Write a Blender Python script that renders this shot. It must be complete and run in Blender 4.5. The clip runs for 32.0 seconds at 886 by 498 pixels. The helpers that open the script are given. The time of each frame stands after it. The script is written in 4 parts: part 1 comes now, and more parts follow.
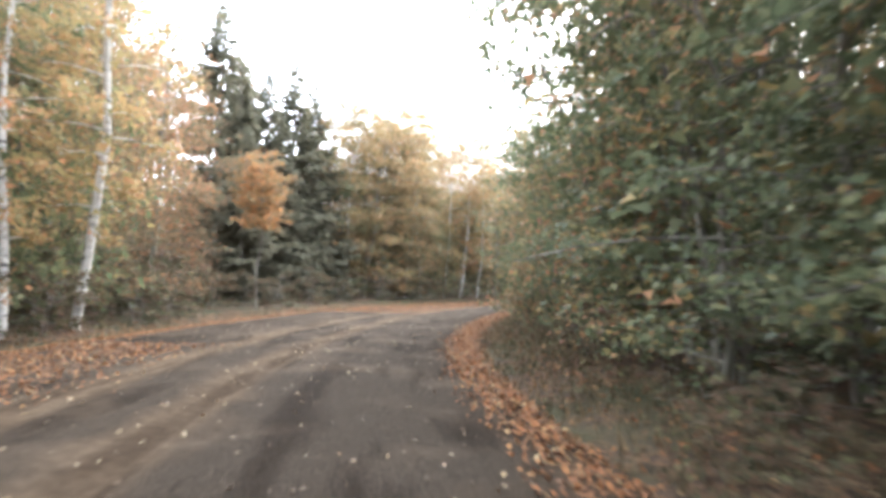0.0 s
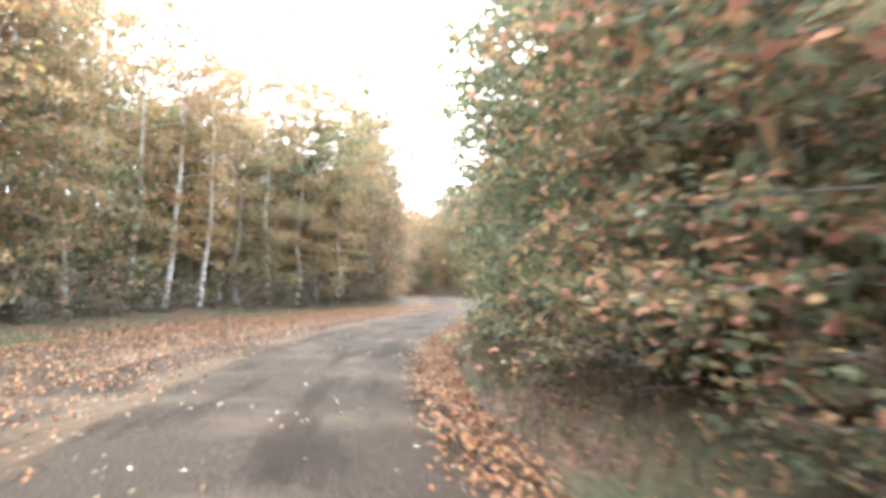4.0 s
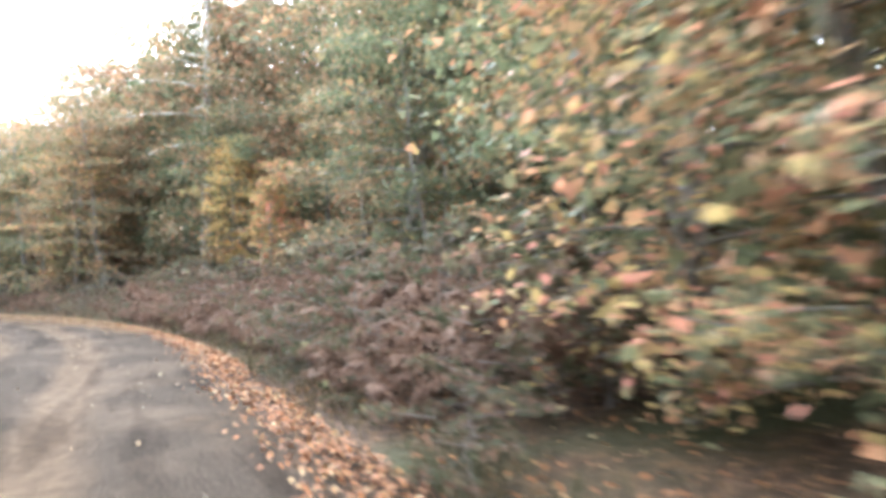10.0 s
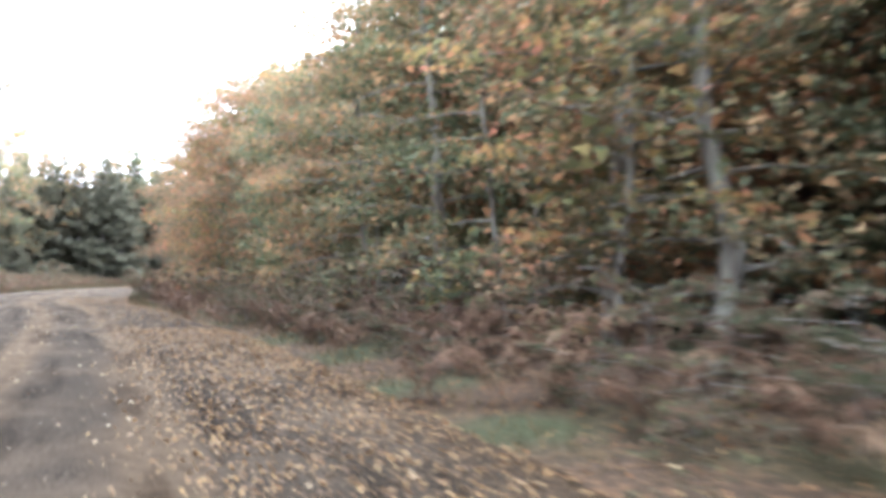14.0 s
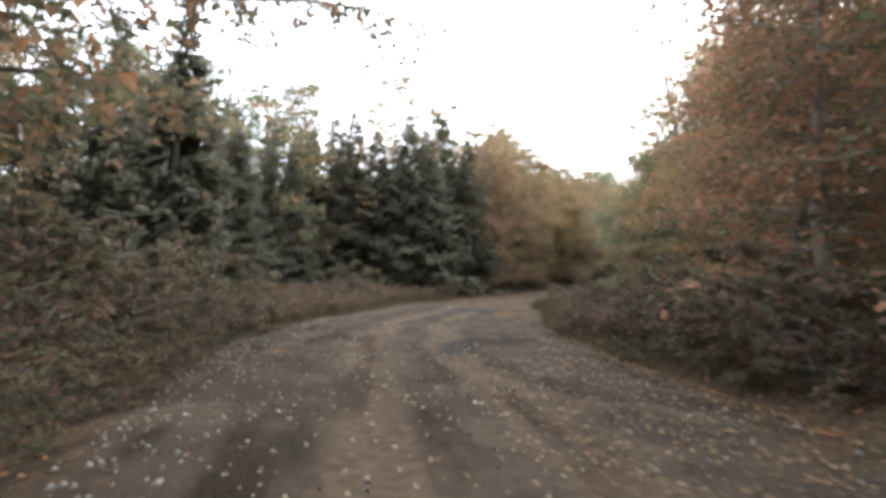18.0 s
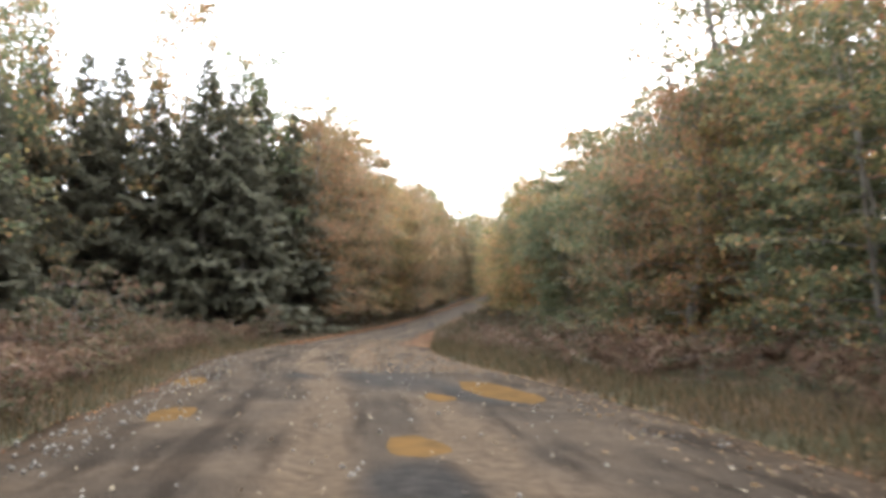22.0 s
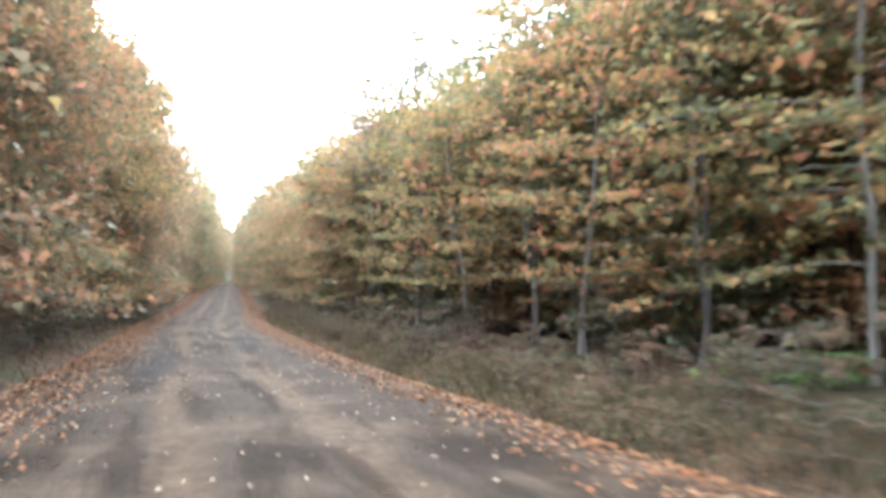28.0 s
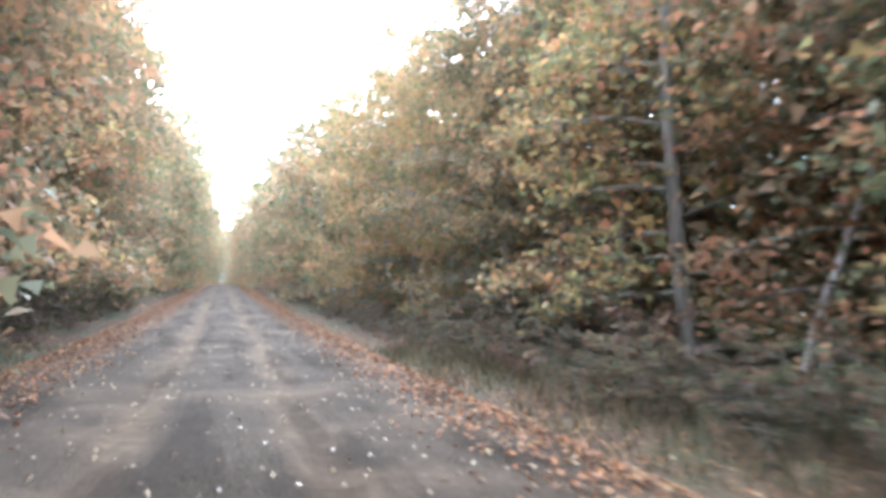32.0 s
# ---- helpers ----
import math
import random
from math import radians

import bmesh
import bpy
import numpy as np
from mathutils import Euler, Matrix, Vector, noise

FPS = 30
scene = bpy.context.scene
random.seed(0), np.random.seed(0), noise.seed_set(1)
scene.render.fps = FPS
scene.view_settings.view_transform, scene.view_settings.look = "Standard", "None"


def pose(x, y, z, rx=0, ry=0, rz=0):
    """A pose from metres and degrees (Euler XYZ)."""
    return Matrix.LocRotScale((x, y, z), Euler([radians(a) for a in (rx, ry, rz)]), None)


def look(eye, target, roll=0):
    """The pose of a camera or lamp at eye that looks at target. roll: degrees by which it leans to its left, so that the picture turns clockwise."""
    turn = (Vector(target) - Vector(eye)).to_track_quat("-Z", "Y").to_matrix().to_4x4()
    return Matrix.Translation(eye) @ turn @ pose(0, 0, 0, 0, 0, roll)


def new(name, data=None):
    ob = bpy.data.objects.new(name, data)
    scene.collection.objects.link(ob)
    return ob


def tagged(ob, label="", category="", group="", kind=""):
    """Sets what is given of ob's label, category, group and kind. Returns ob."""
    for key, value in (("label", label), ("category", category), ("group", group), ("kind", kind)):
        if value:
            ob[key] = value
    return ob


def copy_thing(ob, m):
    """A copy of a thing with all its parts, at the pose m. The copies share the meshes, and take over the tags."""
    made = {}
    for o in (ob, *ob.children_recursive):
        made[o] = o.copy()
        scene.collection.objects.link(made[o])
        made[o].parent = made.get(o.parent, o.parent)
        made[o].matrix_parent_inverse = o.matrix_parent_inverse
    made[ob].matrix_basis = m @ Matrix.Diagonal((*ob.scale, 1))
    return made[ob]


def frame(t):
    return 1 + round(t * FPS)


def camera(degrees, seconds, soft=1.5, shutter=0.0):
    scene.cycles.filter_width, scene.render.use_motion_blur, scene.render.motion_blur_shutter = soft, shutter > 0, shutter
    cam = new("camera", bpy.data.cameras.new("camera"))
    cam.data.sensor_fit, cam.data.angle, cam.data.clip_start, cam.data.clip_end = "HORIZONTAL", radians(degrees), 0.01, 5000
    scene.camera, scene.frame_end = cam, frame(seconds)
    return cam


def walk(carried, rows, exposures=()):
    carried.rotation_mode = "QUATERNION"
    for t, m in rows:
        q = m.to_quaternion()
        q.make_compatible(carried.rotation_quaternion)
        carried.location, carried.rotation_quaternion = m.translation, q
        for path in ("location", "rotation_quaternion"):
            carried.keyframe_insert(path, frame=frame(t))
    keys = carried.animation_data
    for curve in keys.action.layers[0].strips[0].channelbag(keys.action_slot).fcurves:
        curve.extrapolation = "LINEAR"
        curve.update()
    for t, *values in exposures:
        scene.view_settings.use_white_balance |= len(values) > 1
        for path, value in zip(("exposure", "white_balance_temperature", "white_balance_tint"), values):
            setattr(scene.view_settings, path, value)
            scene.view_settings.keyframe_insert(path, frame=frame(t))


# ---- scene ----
cam = camera(60.0, 32.0, soft=4.0, shutter=0.36)
# seconds, x, y, z, then the tilt, roll and heading in degrees
PATH = [
    (0, 34.75, -51.38, 1.40, 92.80, -0.90, 42.10),
    (0.5, 31.28, -48.24, 1.40, 92.70, -1.10, 41.50),
    (1, 27.86, -45.02, 1.40, 92.75, -1.80, 38.20),
    (1.5, 24.56, -41.64, 1.40, 93.50, -1.80, 32.10),
    (2, 21.44, -38.06, 1.40, 93.20, -0.60, 26.60),
    (2.5, 18.53, -34.34, 1.40, 92.80, 0.00, 21.80),
    (3, 15.80, -30.48, 1.40, 92.60, 0.20, 18.70),
    (3.5, 13.17, -26.55, 1.40, 92.60, 0.00, 19.40),
    (4, 10.60, -22.60, 1.40, 92.80, 0.00, 21.60),
    (4.5, 8.06, -18.57, 1.40, 93.00, 0.00, 23.00),
    (5, 5.68, -14.36, 1.40, 93.30, -0.20, 19.50),
    (5.5, 3.53, -9.85, 1.40, 93.60, -0.40, 12.80),
    (6, 1.63, -5.06, 1.40, 93.90, -0.60, 5.60),
    (6.5, 0.00, 0.00, 1.40, 94.00, -0.80, 0.00),
    (7, -1.40, 5.30, 1.40, 93.60, -0.50, -2.20),
    (7.5, -2.79, 11.16, 1.40, 93.50, -0.14, -4.30),
    (8, -3.81, 16.55, 1.40, 93.50, -0.20, -6.50),
    (8.5, -4.74, 21.95, 1.40, 93.50, -0.26, -7.80),
    (9, -5.86, 27.43, 1.40, 93.00, -0.20, -6.40),
    (9.5, -7.35, 32.74, 1.40, 92.80, -0.32, -2.10),
    (10, -9.11, 37.85, 1.40, 91.60, 2.26, -0.20),
    (10.5, -10.79, 42.41, 1.40, 91.40, 0.76, 4.70),
    (11, -12.65, 46.69, 1.40, 91.50, 1.24, 6.80),
    (11.5, -14.32, 50.59, 1.40, 92.10, 0.88, 8.90),
    (12, -16.27, 54.50, 1.40, 92.00, 0.16, 10.80),
    (12.5, -18.60, 58.59, 1.40, 92.00, -0.20, 13.20),
    (13, -21.30, 62.59, 1.40, 92.60, -0.68, 16.30),
    (13.5, -24.37, 66.49, 1.40, 92.80, -0.80, 20.20),
    (14, -27.90, 70.22, 1.40, 92.30, -0.86, 24.60),
    (14.5, -31.90, 73.75, 1.40, 92.60, -1.04, 29.00),
    (15, -36.18, 77.19, 1.40, 92.70, -0.38, 32.60),
    (15.5, -40.27, 80.35, 1.40, 92.70, -0.38, 35.90),
    (17.5, -54.23, 89.97, 1.40, 92.15, 1.40, 42.61),
    (18, -57.19, 91.83, 1.40, 92.61, -0.60, 43.42),
    (18.5, -59.80, 93.44, 1.40, 93.18, -2.10, 42.61),
    (19, -62.15, 95.33, 1.40, 94.30, -3.00, 36.38),
    (19.5, -64.21, 97.26, 1.40, 95.13, -2.40, 32.45),
    (20, -66.22, 99.08, 1.40, 94.88, -1.50, 30.09),
    (20.5, -68.33, 101.04, 1.40, 95.88, -1.40, 29.24),
    (21, -70.55, 103.15, 1.40, 96.00, -1.30, 29.19),
    (21.5, -72.79, 105.45, 1.40, 95.57, -0.90, 27.89),
    (22, -75.26, 107.90, 1.40, 95.19, -0.70, 27.47),
    (22.5, -77.57, 110.40, 1.40, 94.64, -1.00, 27.31),
    (23, -79.73, 113.00, 1.40, 93.04, -0.60, 21.25),
    (23.5, -81.70, 115.70, 1.40, 93.41, -1.80, 16.86),
    (24, -83.72, 118.50, 1.40, 94.96, 0.70, 17.83),
    (24.5, -86.04, 121.30, 1.40, 94.47, 0.00, 21.75),
    (25, -88.31, 123.87, 1.40, 94.82, -0.10, 23.13),
    (25.5, -90.52, 126.75, 1.40, 95.16, 0.10, 17.05),
    (27.5, -99.27, 141.87, 1.48, 95.53, -1.10, 3.50),
    (28, -101.31, 146.60, 1.54, 95.44, 0.01, 4.06),
    (28.5, -103.39, 151.41, 1.62, 95.69, -0.64, 4.63),
    (29, -105.35, 156.57, 1.73, 96.69, -0.76, 4.22),
    (29.5, -107.37, 161.76, 1.86, 95.91, -0.71, 3.50),
    (30, -109.24, 166.97, 2.02, 95.70, -0.09, 2.96),
    (30.5, -111.18, 171.84, 2.18, 95.68, 0.04, 2.58),
    (31, -113.03, 176.58, 2.36, 95.80, -0.24, 2.80),
    (31.5, -114.86, 181.08, 2.54, 95.95, -0.43, 3.17),
    (32, -116.58, 185.45, 2.74, 96.06, -0.49, 3.20),
]
EXPOSURE = [(0, 2.5, 5550, 10), (2, 2.5, 4950, 10), (4, 3.05, 5500, 10), (6.5, 2.7, 5150, 10), (8, 3.1, 5250, 10), (9, 3.25, 5150, 10), (10.2, 3.15, 5300, 10), (11.2, 3.25, 5150, 10), (12, 3.2, 4900, 10), (13, 3.15, 5050, 10), (14, 2.82, 5250, 10), (15.5, 2.15, 5650, 10), (17.5, 1.45, 5650, 10), (19, 1.15, 5650, 10), (20, 1.42, 5700, 10), (21.5, 1.6, 5850, 10), (25.5, 2.15, 5300, 10), (27.5, 2.55, 5300, 10), (29, 2.9, 5250, 10), (30, 2.92, 5100, 10), (32, 3.15, 4950, 10)]
walk(cam, [(t, pose(x, y, z, rx, ry, rz)) for t, x, y, z, rx, ry, rz in PATH], EXPOSURE)

# ---- light: a hazy autumn sky with a low, veiled sun ahead ----
SUN_BEARING, SUN_HEIGHT = radians(20), radians(28)
world = bpy.data.worlds.new("sky")
scene.world = world
world.use_nodes = True
wn, wl = world.node_tree.nodes, world.node_tree.links
wn.clear()
sky = wn.new("ShaderNodeTexSky")
sky.sky_type, sky.sun_disc = "NISHITA", False
sky.sun_elevation, sky.sun_rotation = SUN_HEIGHT, -SUN_BEARING
sky.air_density, sky.dust_density, sky.ozone_density = 1.0, 6.0, 1.0
cloud = wn.new("ShaderNodeRGB")
cloud.outputs[0].default_value = (14.4, 14.35, 14.3, 1)
veil = wn.new("ShaderNodeMix")
veil.data_type = "RGBA"
veil.inputs[0].default_value = 0.75
back = wn.new("ShaderNodeBackground")
back.inputs["Strength"].default_value = 0.13
wout = wn.new("ShaderNodeOutputWorld")
wl.new(sky.outputs[0], veil.inputs[6])
wl.new(cloud.outputs[0], veil.inputs[7])
wl.new(veil.outputs[2], back.inputs[0])
wl.new(back.outputs[0], wout.inputs[0])

sun = new("sun", bpy.data.lights.new("sun", "SUN"))
sun.data.energy, sun.data.angle, sun.data.color = 1.2, radians(18), (1.0, 0.9, 0.76)
sun_way = Vector((-math.sin(SUN_BEARING) * math.cos(SUN_HEIGHT), math.cos(SUN_BEARING) * math.cos(SUN_HEIGHT), math.sin(SUN_HEIGHT)))
sun.matrix_basis = look(sun_way * 50, (0, 0, 0))


# ---- materials ----
def material(name):
    m = bpy.data.materials.new(name)
    m.use_nodes = True
    nt = m.node_tree
    return m, nt, nt.nodes["Principled BSDF"], nt.nodes["Material Output"]


def ramp(nt, stops, fac):
    r = nt.nodes.new("ShaderNodeValToRGB")
    while len(r.color_ramp.elements) < len(stops):
        r.color_ramp.elements.new(0.5)
    for e, (p, c) in zip(r.color_ramp.elements, stops):
        e.position, e.color = p, (*c, 1)
    nt.links.new(fac, r.inputs[0])
    return r.outputs[0]


def noise_tex(nt, scale, detail=4.0, coord="Object", stretch=None):
    n = nt.nodes.new("ShaderNodeTexNoise")
    n.inputs["Scale"].default_value, n.inputs["Detail"].default_value = scale, detail
    c = nt.nodes.new("ShaderNodeTexCoord")
    if stretch:
        mp = nt.nodes.new("ShaderNodeMapping")
        mp.inputs["Scale"].default_value = stretch
        nt.links.new(c.outputs[coord], mp.inputs[0])
        nt.links.new(mp.outputs[0], n.inputs["Vector"])
    else:
        nt.links.new(c.outputs[coord], n.inputs["Vector"])
    return n.outputs["Fac"]


def mix(nt, fac, a, b, blend="MIX"):
    m = nt.nodes.new("ShaderNodeMix")
    m.data_type, m.blend_type = "RGBA", blend
    for sock, v in ((m.inputs[0], fac), (m.inputs[6], a), (m.inputs[7], b)):
        if isinstance(v, (int, float)):
            sock.default_value = v
        elif isinstance(v, tuple):
            sock.default_value = (*v, 1)
        else:
            nt.links.new(v, sock)
    return m.outputs[2]


def bump(nt, bsdf, height, strength, distance):
    b = nt.nodes.new("ShaderNodeBump")
    b.inputs["Strength"].default_value, b.inputs["Distance"].default_value = strength, distance
    nt.links.new(height, b.inputs["Height"])
    nt.links.new(b.outputs[0], bsdf.inputs["Normal"])


def foliage(name, stops, trans=0.48, rough=0.6, patch=0.5):
    """Leaves: each leaf takes its own colour, each plant leans one way, patches turn together."""
    m, nt, p, out = material(name)
    island = nt.nodes.new("ShaderNodeNewGeometry").outputs["Random Per Island"]
    whole = nt.nodes.new("ShaderNodeObjectInfo").outputs["Random"]
    spot = noise_tex(nt, 0.9, 2.0)
    a = nt.nodes.new("ShaderNodeMath")
    a.operation = "MULTIPLY_ADD"
    nt.links.new(spot, a.inputs[0])
    a.inputs[1].default_value, a.inputs[2].default_value = patch * 1.6, -patch * 0.8
    b = nt.nodes.new("ShaderNodeMath")
    b.operation = "ADD"
    nt.links.new(a.outputs[0], b.inputs[0])
    nt.links.new(island, b.inputs[1])
    c = nt.nodes.new("ShaderNodeMath")
    c.operation = "MULTIPLY_ADD"
    nt.links.new(whole, c.inputs[0])
    c.inputs[1].default_value = 0.34
    nt.links.new(b.outputs[0], c.inputs[2])
    d = nt.nodes.new("ShaderNodeMath")
    d.operation = "SUBTRACT"
    nt.links.new(c.outputs[0], d.inputs[0])
    d.inputs[1].default_value = 0.17
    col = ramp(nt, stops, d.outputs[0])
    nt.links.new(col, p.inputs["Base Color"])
    p.inputs["Roughness"].default_value = rough
    p.inputs["Specular IOR Level"].default_value = 0.12 if rough > 0.55 else 0.2
    t = nt.nodes.new("ShaderNodeBsdfTranslucent")
    nt.links.new(col, t.inputs[0])
    s = nt.nodes.new("ShaderNodeMixShader")
    s.inputs[0].default_value = trans
    nt.links.new(p.outputs[0], s.inputs[1])
    nt.links.new(t.outputs[0], s.inputs[2])
    nt.links.new(s.outputs[0], out.inputs[0])
    return m


# hazel to birch tones greyed and lightened: the mist's veil sits in the colour
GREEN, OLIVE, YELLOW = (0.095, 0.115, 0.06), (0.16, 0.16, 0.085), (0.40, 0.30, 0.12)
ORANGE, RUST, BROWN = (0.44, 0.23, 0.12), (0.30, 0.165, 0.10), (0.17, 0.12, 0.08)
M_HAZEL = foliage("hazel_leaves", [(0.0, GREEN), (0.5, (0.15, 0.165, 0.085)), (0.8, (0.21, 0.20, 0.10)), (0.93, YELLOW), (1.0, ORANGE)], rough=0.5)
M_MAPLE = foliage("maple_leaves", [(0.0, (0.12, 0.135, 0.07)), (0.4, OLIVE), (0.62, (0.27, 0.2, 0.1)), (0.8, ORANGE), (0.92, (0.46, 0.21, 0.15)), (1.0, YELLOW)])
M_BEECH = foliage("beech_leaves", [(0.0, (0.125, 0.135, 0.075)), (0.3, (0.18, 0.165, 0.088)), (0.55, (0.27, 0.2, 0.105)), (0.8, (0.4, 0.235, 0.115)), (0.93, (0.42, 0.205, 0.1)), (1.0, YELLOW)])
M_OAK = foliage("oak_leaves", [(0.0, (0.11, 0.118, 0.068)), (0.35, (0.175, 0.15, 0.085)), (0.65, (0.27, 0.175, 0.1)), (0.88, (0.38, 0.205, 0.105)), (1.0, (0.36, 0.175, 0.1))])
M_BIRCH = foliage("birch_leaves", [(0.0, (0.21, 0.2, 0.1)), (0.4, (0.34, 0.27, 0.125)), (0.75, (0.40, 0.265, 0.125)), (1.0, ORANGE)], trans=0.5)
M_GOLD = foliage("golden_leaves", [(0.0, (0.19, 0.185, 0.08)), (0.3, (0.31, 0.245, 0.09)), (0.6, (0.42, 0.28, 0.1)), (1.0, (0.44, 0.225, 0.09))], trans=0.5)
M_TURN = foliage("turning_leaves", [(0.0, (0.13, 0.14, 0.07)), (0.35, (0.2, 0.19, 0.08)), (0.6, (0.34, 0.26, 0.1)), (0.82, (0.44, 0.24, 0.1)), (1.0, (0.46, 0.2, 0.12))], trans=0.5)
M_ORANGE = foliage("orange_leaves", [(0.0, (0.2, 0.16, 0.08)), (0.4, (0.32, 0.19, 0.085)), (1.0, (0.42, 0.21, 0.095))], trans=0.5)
# needles lightened past spruce green, with the grey of mist put into them
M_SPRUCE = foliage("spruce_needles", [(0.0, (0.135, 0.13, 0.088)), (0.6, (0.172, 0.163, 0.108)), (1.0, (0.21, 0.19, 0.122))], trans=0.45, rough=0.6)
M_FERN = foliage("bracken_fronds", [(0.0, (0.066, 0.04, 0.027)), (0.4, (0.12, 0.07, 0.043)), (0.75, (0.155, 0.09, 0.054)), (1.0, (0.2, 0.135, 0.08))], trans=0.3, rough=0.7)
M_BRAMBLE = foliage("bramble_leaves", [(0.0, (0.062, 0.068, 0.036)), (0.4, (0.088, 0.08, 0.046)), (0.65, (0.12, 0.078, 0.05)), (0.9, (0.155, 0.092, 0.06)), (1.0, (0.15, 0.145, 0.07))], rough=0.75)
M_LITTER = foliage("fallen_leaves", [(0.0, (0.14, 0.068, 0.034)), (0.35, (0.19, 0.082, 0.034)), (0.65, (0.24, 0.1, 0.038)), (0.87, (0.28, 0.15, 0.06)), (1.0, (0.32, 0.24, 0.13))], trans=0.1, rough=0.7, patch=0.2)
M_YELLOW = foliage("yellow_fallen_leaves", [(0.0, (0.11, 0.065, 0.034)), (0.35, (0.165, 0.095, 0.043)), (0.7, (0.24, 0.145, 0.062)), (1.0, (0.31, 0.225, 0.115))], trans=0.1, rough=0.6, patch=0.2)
# loose road leaves made paler, with sky sheen put into the base colour
M_SHEEN_LEAF = foliage("dry_fallen_leaves", [(0.0, (0.11, 0.066, 0.034)), (0.4, (0.175, 0.112, 0.058)), (0.75, (0.23, 0.16, 0.088)), (1.0, (0.29, 0.23, 0.145))], trans=0.1, rough=0.5, patch=0.2)
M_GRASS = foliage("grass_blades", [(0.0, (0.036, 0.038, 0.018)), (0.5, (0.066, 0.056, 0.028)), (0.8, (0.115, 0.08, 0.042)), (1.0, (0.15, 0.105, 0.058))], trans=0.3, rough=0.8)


def bark(name, stops, scale, stretch):
    m, nt, p, out = material(name)
    n = noise_tex(nt, scale, 6.0, stretch=stretch)
    nt.links.new(ramp(nt, stops, n), p.inputs["Base Color"])
    p.inputs["Roughness"].default_value = 0.9
    bump(nt, p, n, 0.6, 0.02)
    return m


M_BARK = bark("grey_bark", [(0.3, (0.07, 0.06, 0.045)), (0.5, (0.16, 0.14, 0.11)), (0.7, (0.24, 0.23, 0.18))], 5, (1, 1, 0.25))
M_PALE = bark("lichened_bark", [(0.3, (0.10, 0.09, 0.07)), (0.45, (0.26, 0.24, 0.19)), (0.7, (0.42, 0.40, 0.33))], 4, (1, 1, 0.6))
M_DARK = bark("dark_bark", [(0.3, (0.03, 0.026, 0.02)), (0.5, (0.07, 0.06, 0.046)), (0.7, (0.12, 0.105, 0.082))], 6, (1, 1, 0.25))
M_WHITE = bark("birch_bark", [(0.32, (0.05, 0.045, 0.04)), (0.42, (0.42, 0.39, 0.34)), (0.7, (0.62, 0.58, 0.52))], 3, (1, 1, 3))
M_TWIG = bark("twig_bark", [(0.3, (0.09, 0.075, 0.06)), (0.7, (0.2, 0.17, 0.14))], 8, (1, 1, 0.4))

M_GROUND, nt, p, out = material("forest_floor")
n1, n2, n3 = noise_tex(nt, 0.35, 5), noise_tex(nt, 9, 6), noise_tex(nt, 40, 3)
soil = ramp(nt, [(0.3, (0.022, 0.016, 0.0105)), (0.5, (0.052, 0.034, 0.0205)), (0.68, (0.11, 0.062, 0.031))], n2)
moss = ramp(nt, [(0.3, (0.02, 0.024, 0.011)), (0.7, (0.052, 0.052, 0.024))], n3)
nt.links.new(mix(nt, ramp(nt, [(0.45, (0, 0, 0)), (0.6, (1, 1, 1))], n1), soil, moss), p.inputs["Base Color"])
p.inputs["Roughness"].default_value = 0.95
p.inputs["Specular IOR Level"].default_value = 0.1
bump(nt, p, n2, 0.8, 0.08)

M_ROAD, nt, p, out = material("dirt_road")
n1, n2, n3 = noise_tex(nt, 0.45, 5), noise_tex(nt, 6, 6), noise_tex(nt, 48, 4)
way = nt.nodes.new("ShaderNodeAttribute")
way.attribute_name = "way"
streak = nt.nodes.new("ShaderNodeTexNoise")
streak.inputs["Scale"].default_value, streak.inputs["Detail"].default_value = 1.0, 5.0
nt.links.new(way.outputs["Vector"], streak.inputs["Vector"])
gravel = ramp(nt, [(0.34, (0.019, 0.0145, 0.0105)), (0.5, (0.036, 0.0275, 0.0195)), (0.66, (0.072, 0.055, 0.039))], n3)
dirt = ramp(nt, [(0.3, (0.052, 0.037, 0.0235)), (0.7, (0.094, 0.067, 0.042))], n2)
rut = nt.nodes.new("ShaderNodeAttribute")
rut.attribute_name = "wear"
wear = mix(nt, 0.5, rut.outputs["Color"], mix(nt, 0.5, n1, streak.outputs["Fac"]))
col = mix(nt, ramp(nt, [(0.36, (0, 0, 0)), (0.58, (1, 1, 1))], wear), gravel, dirt)
rim_ = nt.nodes.new("ShaderNodeAttribute")
rim_.attribute_name = "verge"
mould = ramp(nt, [(0.3, (0.02, 0.0155, 0.0105)), (0.55, (0.05, 0.033, 0.0195)), (0.7, (0.09, 0.05, 0.025))], n2)
col = mix(nt, rim_.outputs["Fac"], col, mould)
worn = noise_tex(nt, 0.55, 4)
col = mix(nt, ramp(nt, [(0.5, (0, 0, 0)), (0.66, (0.55, 0.55, 0.55))], worn), col, ramp(nt, [(0.3, (0.066, 0.048, 0.0315)), (0.7, (0.11, 0.082, 0.055))], n2))
wet = ramp(nt, [(0.38, (0.45, 0.42, 0.4)), (0.5, (1, 1, 1))], streak.outputs["Fac"])
damp = nt.nodes.new("ShaderNodeAttribute")
damp.attribute_name = "damp"
col = mix(nt, 0.8, col, wet, "MULTIPLY")
nt.links.new(mix(nt, damp.outputs["Fac"], col, ramp(nt, [(0.3, (0.012, 0.0115, 0.011)), (0.7, (0.034, 0.031, 0.028))], n2)), p.inputs["Base Color"])
p.inputs["Roughness"].default_value = 0.9
p.inputs["Specular IOR Level"].default_value = 0.02
bump(nt, p, mix(nt, 0.5, n2, n3), 0.9, 0.04)

